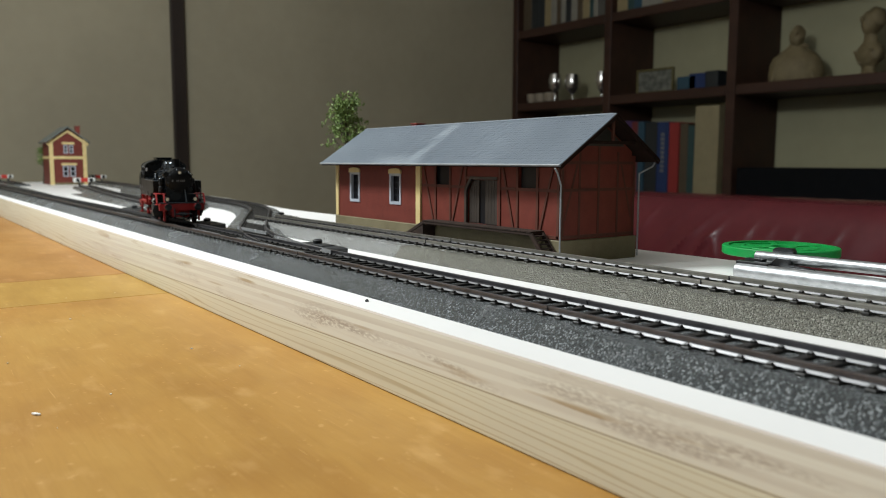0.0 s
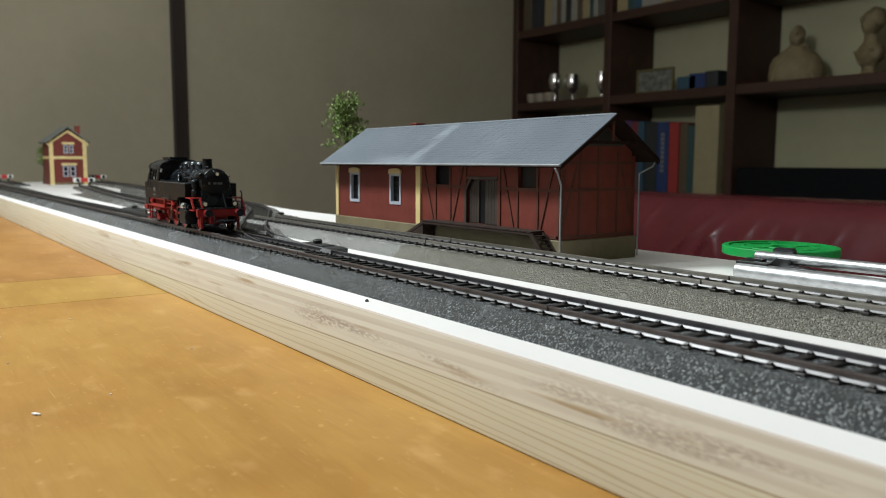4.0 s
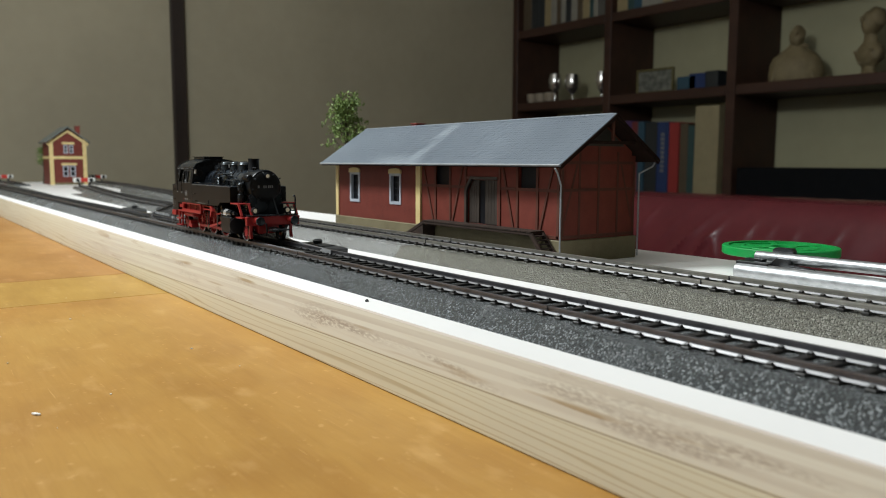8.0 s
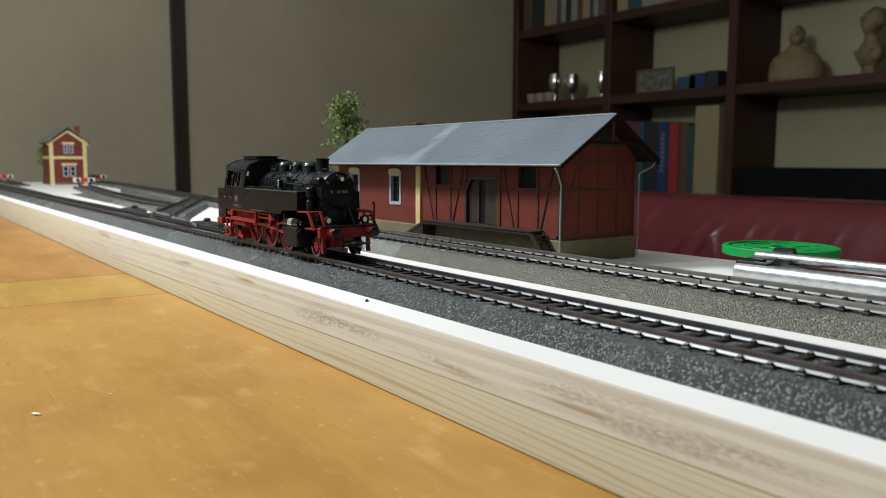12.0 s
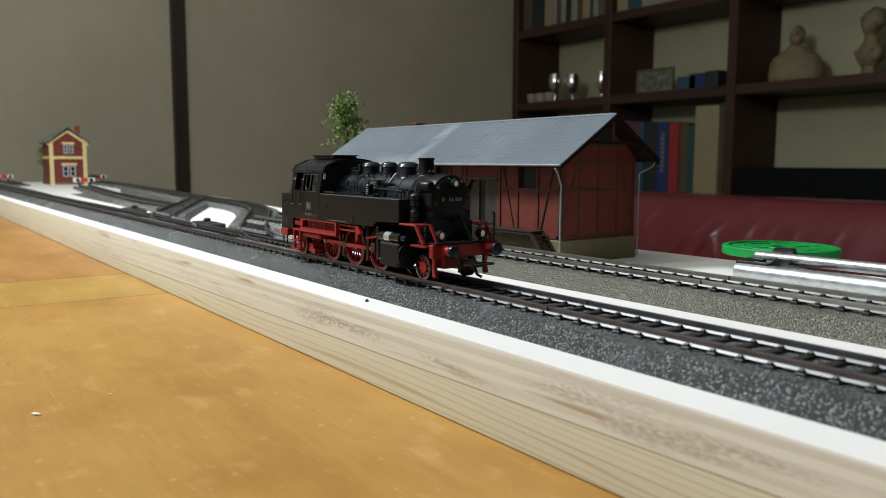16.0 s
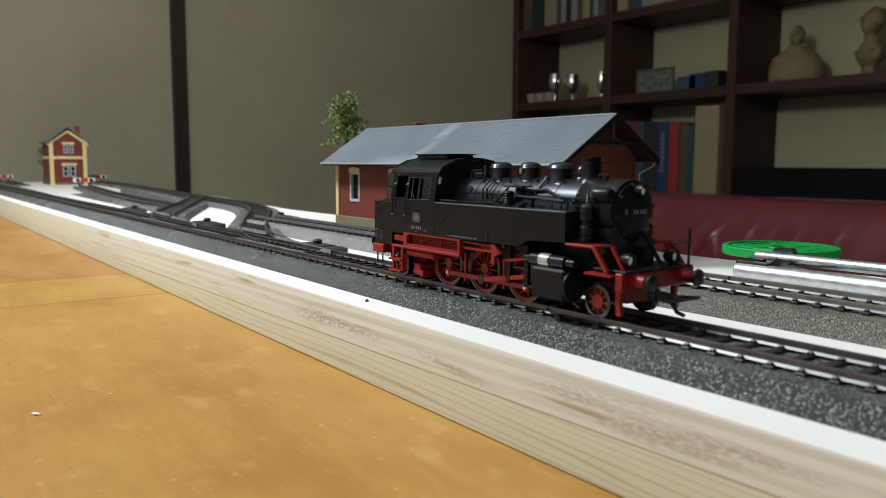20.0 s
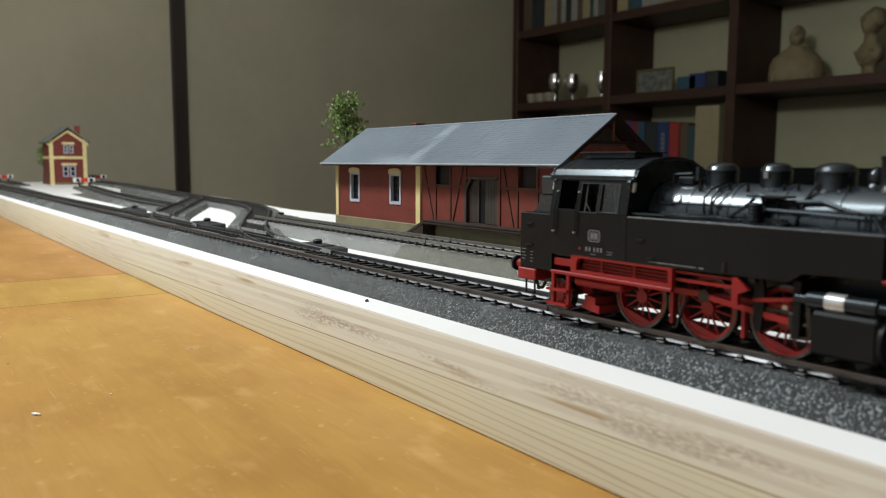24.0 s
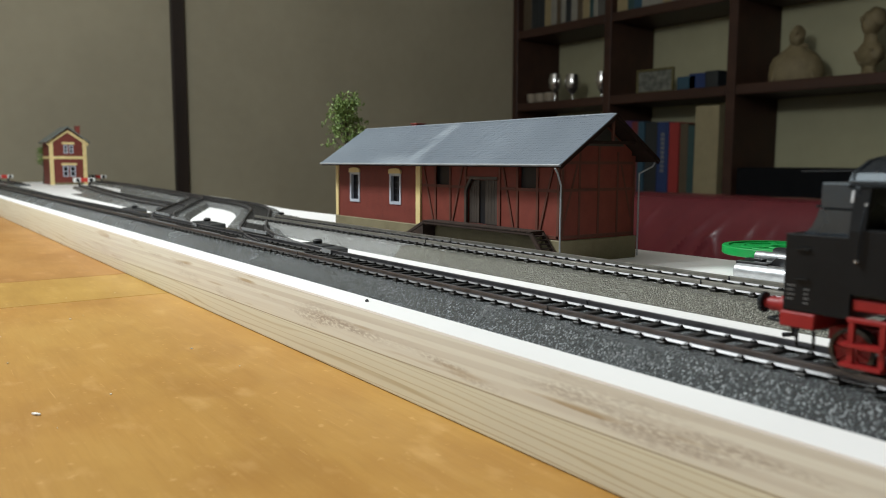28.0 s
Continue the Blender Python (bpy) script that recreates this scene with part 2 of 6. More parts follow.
M = {
    "wall": mat("wall_paint", (0.362, 0.321, 0.227), (0.413, 0.367, 0.261), scale=3, rough=0.75, bump=0.1, bscale=300),
    "wall_beige": mat("beige_wall_paint", (0.350, 0.328, 0.205), (0.398, 0.372, 0.235), scale=3, rough=0.75, bump=0.1, bscale=300),
    "wall_dark": mat("unseen_wall_dark", (0.06, 0.055, 0.045), (0.08, 0.072, 0.06), scale=3, rough=0.8),
    "wall_white": mat("unseen_wall_pale_grey", (0.56, 0.57, 0.58), (0.62, 0.63, 0.64), scale=3, rough=0.8),
    "ceiling": mat("ceiling_paint", (0.70, 0.69, 0.66), (0.76, 0.75, 0.72), scale=4, rough=0.9),
    "floor": mat("floor_wood", (0.16, 0.08, 0.035), (0.25, 0.14, 0.06), scale=12, stretch=(0.1, 1, 1), rough=0.4),
    "post": mat("dark_stained_wood", (0.018, 0.011, 0.008), (0.03, 0.018, 0.012), scale=30, stretch=(1, 1, 0.1), rough=0.5),
    "mahogany": mat("mahogany", (0.040, 0.0200, 0.0140), (0.062, 0.0300, 0.0200), scale=14, stretch=(0.15, 1, 1), rough=0.5, rvar=0.08, spec=0.25),
    "table": table_wood("varnished_table_wood", (0.430, 0.240, 0.062), (0.372, 0.184, 0.041)),
    "table_far": table_wood("browner_varnished_wood", (0.375, 0.190, 0.055), (0.305, 0.142, 0.036)),
    "table_band": table_wood("yellow_varnished_wood", (0.42, 0.250, 0.060), (0.365, 0.205, 0.046)),
    "pine": plank_wood("pine_plank", (0.735, 0.725, 0.600), (0.46, 0.385, 0.225), (0.32, 0.26, 0.21), 95, 0.6, 0.85),
    "white": mat("white_board", (0.81, 0.790, 0.770), (0.86, 0.838, 0.818), scale=9, rough=0.45, bump=0.08, bscale=700),
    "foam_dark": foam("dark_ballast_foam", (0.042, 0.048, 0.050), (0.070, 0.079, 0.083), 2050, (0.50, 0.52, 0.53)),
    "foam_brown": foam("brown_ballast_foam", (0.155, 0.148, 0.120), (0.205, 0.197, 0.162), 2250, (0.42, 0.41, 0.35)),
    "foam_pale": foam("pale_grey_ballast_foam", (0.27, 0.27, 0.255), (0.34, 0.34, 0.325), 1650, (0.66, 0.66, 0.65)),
    "glazing": mat("blue_grey_glazing_bar", (0.05, 0.055, 0.07), (0.075, 0.08, 0.10), scale=100, rough=0.4),
    "worn_lit_edge": mat("worn_lit_black_edge", (0.045, 0.048, 0.052), (0.075, 0.08, 0.085), scale=300, rough=0.35),
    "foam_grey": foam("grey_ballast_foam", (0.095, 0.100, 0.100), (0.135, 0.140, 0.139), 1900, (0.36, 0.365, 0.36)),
    "sleeper": mat("sleeper_plastic", (0.012, 0.011, 0.010), (0.024, 0.021, 0.018), scale=300, rough=0.42),
    "rail": mat("browned_rail", (0.165, 0.158, 0.168), (0.245, 0.236, 0.250), scale=90, rough=0.38, metal=0.95, rvar=0.1),
    "rail_pale": mat("nickel_rail", (0.50, 0.475, 0.425), (0.62, 0.59, 0.53), scale=90, rough=0.34, metal=0.92),
    "red": mat("red_plastic", (0.205, 0.0105, 0.011), (0.262, 0.015, 0.014), scale=120, rough=0.45, rvar=0.08, spec=0.3),
    "black": mat("black_paint", (0.0085, 0.0098, 0.0120), (0.0125, 0.0142, 0.017), scale=90, rough=0.27, rvar=0.08, spec=0.32),
    "brownblack": mat("satin_tank_black", (0.0066, 0.0070, 0.0078), (0.0092, 0.0097, 0.0106), scale=70, rough=0.42, rvar=0.06, spec=0.14),
    "gloss": mat("gloss_boiler_black", (0.009, 0.012, 0.017), (0.014, 0.019, 0.026), scale=60, rough=0.27, rvar=0.06, spec=1.0),
    "roof_black": mat("satin_roof_black", (0.007, 0.009, 0.012), (0.011, 0.014, 0.018), scale=60, rough=0.28, rvar=0.05, spec=0.30),
    "smokebox": mat("matt_smokebox_black", (0.0055, 0.0063, 0.0078), (0.009, 0.0099, 0.0118), scale=80, rough=0.32, rvar=0.08, spec=0.16),
    "dome": mat("polished_dome_black", (0.006, 0.007, 0.009), (0.009, 0.0105, 0.013), scale=60, rough=0.20, rvar=0.05, spec=0.55),
    "motion_dark": mat("oiled_dark_steel", (0.022, 0.021, 0.021), (0.04, 0.038, 0.036), scale=200, rough=0.3, metal=0.6),
    "steel": mat("bright_steel", (0.42, 0.42, 0.42), (0.6, 0.6, 0.6), scale=200, rough=0.25, metal=0.5),
    "dirty_steel": mat("dull_wheel_steel", (0.040, 0.036, 0.033), (0.080, 0.072, 0.066), scale=200, rough=0.28, metal=0.7),
    "bright_tyre": mat("polished_tyre_steel", (0.070, 0.067, 0.065), (0.11, 0.106, 0.104), scale=200, rough=0.22, metal=0.9),
    "ink": mat("grey_white_print", (0.12, 0.125, 0.13), (0.17, 0.175, 0.18), scale=300, rough=0.5),
    "marker": mat("white_marker", (0.5, 0.52, 0.54), (0.6, 0.62, 0.64), scale=300, rough=0.4),
    "lamp": mat("headlight_glow", (0.42, 0.38, 0.28), (0.60, 0.54, 0.40), scale=100, rough=0.15, emit=0.22),
    "dim_lamp": mat("headlight_lens", (0.85, 0.82, 0.72), (0.9, 0.88, 0.8), scale=100, rough=0.12, emit=0.25),
    "pane": glass("window_glass"),
    "brick": mat("painted_brick", (0.128, 0.026, 0.018), (0.168, 0.036, 0.025), scale=160, rough=0.6, rvar=0.08, bump=0.25, bscale=900, spec=0.3),
    "infill": mat("red_plaster_infill", (0.142, 0.028, 0.018), (0.182, 0.038, 0.025), scale=140, rough=0.6, random_value=0.08, spec=0.3),
    "beam": mat("brown_timber_beam", (0.088, 0.029, 0.019), (0.120, 0.041, 0.027), scale=120, stretch=(1, 1, 0.3), rough=0.6, spec=0.3),
    "deck": mat("dark_platform_wood", (0.026, 0.016, 0.012), (0.044, 0.027, 0.020), scale=120, rough=0.75, random_value=0.15, spec=0.25),
    "plinth": mat("olive_stone_plinth", (0.14, 0.115, 0.06), (0.19, 0.16, 0.09), scale=120, rough=0.7, bump=0.25, bscale=800),
    "quoin": mat("pale_yellow_quoin", (0.60, 0.46, 0.20), (0.70, 0.55, 0.27), scale=120, rough=0.55),
    "slate": slate_roof("grey_slate", (0.118, 0.140, 0.168), (0.162, 0.188, 0.220)),
    "gutter": mat("zinc_grey_plastic", (0.26, 0.275, 0.29), (0.34, 0.355, 0.37), scale=100, rough=0.4),
    "frame": mat("pale_blue_window_frame", (0.36, 0.38, 0.43), (0.46, 0.48, 0.53), scale=100, rough=0.5),
    # near-black fill for window panes and for unlit openings and gaps
    "dark": mat("unlit_dark_fill", (0.008, 0.008, 0.010), (0.014, 0.014, 0.016), scale=60, rough=0.35, spec=0.25),
    "door": mat("dark_brown_door", (0.034, 0.024, 0.018), (0.050, 0.036, 0.027), scale=200, stretch=(1, 1, 0.1), rough=0.6),
    "chimney": mat("red_chimney_brick", (0.20, 0.032, 0.022), (0.25, 0.045, 0.03), scale=200, rough=0.7),
    "roof2": mat("grey_green_roof", (0.10, 0.11, 0.10), (0.15, 0.16, 0.145), scale=80, rough=0.6),
    "leaf": mat("leaf_green", (0.115, 0.18, 0.038), (0.205, 0.285, 0.085), scale=160, rough=0.6),
    "bark": mat("bark", (0.05, 0.035, 0.022), (0.08, 0.06, 0.04), scale=200, rough=0.8, bump=0.4),
    "tube": mat("aluminium_tube", (0.40, 0.41, 0.42), (0.60, 0.61, 0.62), scale=620, stretch=(0.5, 1, 1), rough=0.36, metal=0.92, rvar=0.14, bump=0.14, bscale=2600),
    "blackplastic": mat("black_plastic", (0.012, 0.012, 0.013), (0.02, 0.02, 0.021), scale=200, rough=0.35),
    "greenplastic": mat("green_plastic", (0.0, 0.25, 0.045), (0.004, 0.30, 0.06), scale=60, rough=0.42, rvar=0.06),
    "leather": mat("red_leather", (0.084, 0.0145, 0.0185), (0.110, 0.0186, 0.0235), scale=9, rough=0.24, rvar=0.05, bump=0.05, bscale=260, spec=0.32),
    "plaster": mat("olive_plaster_cast", (0.150, 0.115, 0.056), (0.215, 0.168, 0.088), scale=30, rough=0.7),
    "stopred": mat("bumper_red", (0.5, 0.03, 0.02), (0.58, 0.05, 0.035), scale=80, rough=0.5),
    "stopwhite": mat("bumper_white", (0.72, 0.72, 0.68), (0.8, 0.8, 0.76), scale=80, rough=0.5),
    "silver": mat("silvered_glassware", (0.62, 0.60, 0.58), (0.78, 0.76, 0.74), scale=40, rough=0.16, metal=0.95, rvar=0.06),
    "olive_frame": mat("olive_gilt_frame", (0.085, 0.072, 0.026), (0.13, 0.11, 0.042), scale=60, rough=0.45),
    "mount": mat("grey_photo_mount", (0.05, 0.055, 0.045), (0.22, 0.22, 0.19), scale=40, rough=0.4),
    # wood colour darkened to stand for shade under the roof
    "soffit": mat("shaded_soffit_wood", (0.018, 0.010, 0.008), (0.028, 0.015, 0.012), scale=120, rough=0.9, spec=0.05),
    "ceramic": mat("cream_ceramic", (0.30, 0.25, 0.19), (0.36, 0.30, 0.23), scale=30, rough=0.35),
    "dull_black": mat("dull_black_metal", (0.004, 0.0045, 0.006), (0.006, 0.0065, 0.008), scale=40, rough=0.6, spec=0.1),
    "foot": mat("bright_rail_foot", (0.080, 0.078, 0.079), (0.12, 0.117, 0.118), scale=120, rough=0.42, metal=0.9),
    "crumb": mat("plaster_crumb", (0.75, 0.73, 0.68), (0.85, 0.83, 0.78), scale=300, rough=0.8),
    "motor": mat("grey_motor_housing", (0.020, 0.021, 0.022), (0.035, 0.036, 0.037), scale=100, rough=0.45),
}
for name in ("gloss", "dome", "black", "roof_black"):
    M[name].node_tree.nodes["Principled BSDF"].inputs["Specular Tint"].default_value = (0.82, 0.93, 1.0, 1)

# ---- mesh helpers: all in millimetres ----
def box(bm, x0, x1, y0, y1, z0, z1, bevel=0.0):
    r = bmesh.ops.create_cube(bm, size=1.0)
    vs = r["verts"]
    for w in vs:
        w.co = Vector((x0 + (w.co.x + 0.5) * (x1 - x0), y0 + (w.co.y + 0.5) * (y1 - y0), z0 + (w.co.z + 0.5) * (z1 - z0)))
    if bevel:
        es = list({e for w in vs for e in w.link_edges})
        bmesh.ops.bevel(bm, geom=es, offset=bevel, segments=1, profile=0.5, affect="EDGES")
    return bm


def rod(bm, a, b, r, r2=None, seg=12, caps=True):
    a, b = Vector(a), Vector(b)
    d = b - a
    m = Matrix.Translation((a + b) / 2) @ d.to_track_quat("Z", "Y").to_matrix().to_4x4()
    bmesh.ops.create_cone(bm, cap_ends=caps, segments=seg, radius1=r, radius2=r if r2 is None else r2, depth=d.length, matrix=m)
    return bm


def lathe(bm, profile, seg=20, m=None):
    """Turns (radius, height) pairs about the z axis, then moves them by m."""
    m = m or Matrix()
    rings = []
    for r, z in profile:
        if r < 1e-6:
            rings.append([bm.verts.new(m @ Vector((0, 0, z)))])
        else:
            rings.append([bm.verts.new(m @ Vector((r * math.cos(6.283185 * k / seg), r * math.sin(6.283185 * k / seg), z))) for k in range(seg)])
    for p, q in zip(rings, rings[1:]):
        for k in range(seg):
            a, b = p[k % len(p)], p[(k + 1) % len(p)]
            c, d = q[(k + 1) % len(q)], q[k % len(q)]
            vs = []
            for w in (a, b, c, d):
                if w not in vs:
                    vs.append(w)
            if len(vs) > 2:
                bm.faces.new(vs)
    for ring in () if profile[0] == profile[-1] else (rings[0], rings[-1]):
        if len(ring) > 2:
            bm.faces.new(ring)
    bmesh.ops.recalc_face_normals(bm, faces=bm.faces)
    return bm


def prism(bm, poly, h0, h1, axis="y"):
    """A polygon of (u, w) pushed from h0 to h1: axis y takes (x, z), x takes (y, z), z takes (x, y)."""
    put = {"y": lambda u, w, h: (u, h, w), "x": lambda u, w, h: (h, u, w), "z": lambda u, w, h: (u, w, h)}[axis]
    a = [bm.verts.new(put(u, w, h0)) for u, w in poly]
    b = [bm.verts.new(put(u, w, h1)) for u, w in poly]
    fs = [bm.faces.new(a), bm.faces.new(b)]
    for k in range(len(poly)):
        fs.append(bm.faces.new((a[k], a[(k + 1) % len(poly)], b[(k + 1) % len(poly)], b[k])))
    bmesh.ops.recalc_face_normals(bm, faces=fs)
    return bm


def pipe(bm, pts, r, seg=8):
    for a, b in zip(pts, pts[1:]):
        rod(bm, a, b, r, seg=seg)
    return bm


def beam(bm, a, b, half, y0, y1):
    """A straight bar of half width `half` in the x-z plane between a and b, from y0 to y1."""
    (ax, az), (bx, bz) = a, b
    d = math.hypot(bx - ax, bz - az)
    nx, nz = -(bz - az) / d * half, (bx - ax) / d * half
    return prism(bm, [(ax + nx, az + nz), (bx + nx, bz + nz), (bx - nx, bz - nz), (ax - nx, az - nz)], y0, y1, "y")


def mesh_of(name, bm, material, smooth=True, angle=35):
    for w in bm.verts:
        w.co *= 0.001
    me = bpy.data.meshes.new(name)
    bm.to_mesh(me)
    bm.free()
    if smooth:
        me.polygons.foreach_set("use_smooth", [True] * len(me.polygons))
        me.set_sharp_from_angle(angle=radians(angle))
    me.materials.append(M[material])
    return me


def part(name, bm, material, parent, label="", smooth=True, kind=""):
    ob = new(name, mesh_of(name, bm, material, smooth))
    ob.parent = parent
    return tagged(ob, label, kind=kind)


def piece(name, me, parent, x=0, y=0, z=0, rz=0.0):
    ob = new(name, me)
    ob.parent = parent
    ob.matrix_basis = Matrix.Translation((x / 1000, y / 1000, z / 1000)) @ Matrix.Rotation(rz, 4, "Z")
    return ob


def thing(name, x, y, z, label, category, rz=0.0, group="", kind=""):
    ob = new(name)
    ob.empty_display_size = 0.01
    ob.matrix_basis = Matrix.Translation((x / 1000, y / 1000, z / 1000)) @ Matrix.Rotation(radians(rz), 4, "Z")
    return tagged(ob, label, category, group, kind)


def solid(name, bm, material, label, category, x=0, y=0, z=0, rz=0.0, group="", kind="", smooth=True):
    ob = new(name, mesh_of(name, bm, material, smooth))
    ob.matrix_basis = Matrix.Translation((x / 1000, y / 1000, z / 1000)) @ Matrix.Rotation(radians(rz), 4, "Z")
    return tagged(ob, label, category, group, kind)


B = bmesh.new
BOARD, TABLE, FLOOR, CEILING = -8.0, -35.3, -785.0, 1750.0
rnd = random.Random(7)

# ---- the room ----
solid("floor", box(B(), -3100, 3200, -1600, 2800, FLOOR - 60, FLOOR), "floor", "brown wooden floor", "floor", kind="structure")
solid("ceiling", box(B(), -3100, 3200, -1600, 2800, CEILING, CEILING + 60), "ceiling", "off-white painted ceiling", "ceiling", kind="structure")
solid("wall_west", box(B(), -3200, -3100, -1700, 2900, FLOOR, CEILING), "wall", "plain grey-brown painted wall", "wall", kind="structure")
solid("wall_north", box(B(), -3100, 3300, 2800, 2900, FLOOR, CEILING), "wall_beige", "plain beige painted wall behind the bookcase", "wall", kind="structure")
# unseen walls: the pale south one bounces fill light, the dark east one withholds it
solid("wall_south", box(B(), -3100, 3200, -1700, -1600, FLOOR, CEILING), "wall_white", "unseen pale grey wall that bounces fill light", "wall", kind="structure")
solid("wall_east", box(B(), 3200, 3300, -1600, 2800, FLOOR, CEILING), "wall_dark", "unseen wall, kept dark to cut bounce light", "wall", kind="structure")
solid("trim", box(B(), -3100, -3075, 766, 818, FLOOR, CEILING, 4), "post", "dark brown wooden post on the wall", "trim", kind="structure")

# ---- bookcase on the north wall ----
case = thing("bookcase", -2300, 2650, FLOOR, "tall dark mahogany bookcase with open backs", "bookcase")
def case_part(name, x0, x1, z0, z1, y0=2500, y1=2796):
    return part(name, box(B(), x0 + 2300, x1 + 2300, y0 - 2650, y1 - 2650, z0 - FLOOR, z1 - FLOOR, 3), "mahogany", case)
UPRIGHTS = (-3085, -2460, -1825, -1190, -560)
for ux in UPRIGHTS:
    case_part("side_panel", ux - 20, ux + 20, FLOOR, 1500)
for ux, uy in zip(UPRIGHTS, UPRIGHTS[1:]):
    for zt in (-700, -395, -88, 345, 706, 1080, 1455):
        case_part("shelf", ux + 21, uy - 21, zt - 40, zt, 2503)

BOOKS = {}
def book(x, w, h, z, colour, depth=190, y=2520, lean=0.0, words="upright book"):
    key = "book_" + "_".join(str(round(c, 3)) for c in colour)
    if key not in M:
        M[key] = mat(key.replace(".", ""), colour, scale=20, rough=0.5)
    b = thing("book", x, y, z, BOOKS.get(colour, "coloured") + " " + words + " on a mahogany shelf", "book", group="books")
    part("cover", prism(prism(box(B(), -w / 2, w / 2, 0, 4, 0, h, 1), [(-w / 2, 0), (-w / 2 + 3, 0), (-w / 2 + 3, h), (-w / 2, h)], 4, depth, "y"),
         [(w / 2 - 3, 0), (w / 2, 0), (w / 2, h), (w / 2 - 3, h)], 4, depth, "y"), key, b)
    part("pages", box(B(), -w / 2 + 3.2, w / 2 - 3.2, 4.2, depth - 4, 4, h - 4), "plaster", b, "cream paper pages")
    b.rotation_euler = (0, radians(lean), 0)
    return b

BOOKS.update({(0.05, 0.02, 0.08): "dark purple", (0.12, 0.02, 0.02): "dull red", (0.018, 0.055, 0.085): "teal blue", (0.015, 0.018, 0.02): "black",
              (0.010, 0.026, 0.095): "deep blue", (0.24, 0.022, 0.020): "bright red", (0.07, 0.05, 0.03): "brown", (0.24, 0.20, 0.115): "thick cream cardboard",
              (0.20, 0.19, 0.16): "pale grey", (0.24, 0.19, 0.10): "tan", (0.02, 0.05, 0.05): "dark green"})
PURPLE, DULLRED, TEAL, BLACK, BLUE, RED, BROWN, CREAM, PALE, TAN, DGREEN = list(BOOKS)
for x, w, h, c in ((-2375, 32, 318, BROWN), (-2340, 34, 318, PURPLE), (-2305, 32, 312, DULLRED), (-2270, 34, 312, TEAL), (-2215, 62, 306, BLACK), (-2152, 58, 306, BLUE),
                   (-2095, 48, 302, RED), (-2045, 38, 296, BROWN), (-2010, 30, 285, DGREEN)):
    bk = book(x, w, h, -88, c)
    if c == BLUE:
        for k in range(9):
            part("lettering", box(B(), -9, 9, -0.8, 0.2, 95 + 19 * k, 108 + 19 * k), "ink", bk, "pale spine lettering")
book(-1938, 110, 362, -88, CREAM, words="storage box standing")
x = -3045
for k, (w, c) in enumerate(((60, BROWN), (55, BLACK), (40, BLACK), (45, TAN), (38, PALE), (30, BROWN), (32, PALE), (36, BLACK), (40, PALE), (34, BROWN), (44, TAN), (24, DGREEN), (26, PALE))):
    book(x + w / 2, w - 1, 250 + 12 * (k % 3), 706, c)
    x += w
x = -2425
for k, (w, c) in enumerate(((60, TAN), (36, DGREEN), (42, TEAL), (50, PALE), (60, PALE), (44, TAN), (60, PALE), (52, BROWN))):
    book(x + w / 2, w - 1, 240 + 10 * (k % 4), 706, c)
    x += w
book(-2045, 90, 52, 345, TEAL, words="small book lying")
book(-1990, 80, 60, 345, BLUE, words="small box")
book(-1925, 60, 64, 345, BLACK, words="small box")

def photo_frame(x, w, h):
    f = thing("photo_frame", x, 2560, 345, "dark olive photo frame with a dim photograph", "photo frame")
    for k, (a, b, c, d) in enumerate(((-w / 2, w / 2, 0, 9), (-w / 2, w / 2, h - 9, h), (-w / 2, -w / 2 + 9, 9.2, h - 9.2), (w / 2 - 9, w / 2, 9.2, h - 9.2))):
        part("moulding", box(B(), a, b, 0, 12, c, d, 1), "olive_frame", f)
    part("mount", box(B(), -w / 2 + 9.2, w / 2 - 9.2, 5, 9, 9.4, h - 9.4), "mount", f, "grey photograph")
    part("stand", box(B(), -6, 6, 12.2, 50, 0, 6), "post", f)
photo_frame(-2240, 196, 104)

# glassware given bright metal so that white highlights show on it
def goblet(x, y, r, h, stem):
    g = thing("goblet", x, y, 345, "goblet-shaped glassware on the shelf, silvered for its highlights", "goblet", group="goblets")
    part("bowl", lathe(B(), [(r * 0.15, stem), (r * 0.8, stem + (h - stem) * 0.3), (r, stem + (h - stem) * 0.6), (r * 0.8, h), (r * 0.74, h), (r * 0.92, stem + (h - stem) * 0.6), (0, stem + 4)], 18), "silver", g)
    part("stem", lathe(B(), [(r * 0.8, 0), (r * 0.75, 3), (4, 6), (4, stem)], 16), "silver", g)
goblet(-2860, 2570, 36, 135, 40)
goblet(-2770, 2600, 38, 128, 30)
goblet(-2552, 2570, 26, 120, 20)
def cup(x):
    c = thing("cup", x, 2575, 345, "small cream ceramic cup", "cup", group="cups")
    part("bowl", lathe(B(), [(0, 0), (18, 0), (26, 14), (30, 48), (27, 48), (23, 14), (0, 6)], 20), "ceramic", c)
    part("handle", pipe(B(), [(28, 0, 38), (42, 0, 34), (42, 0, 18), (26, 0, 12)], 3.5), "ceramic", c)
for cx in (-3030, -2965, -2900):
    cup(cx)

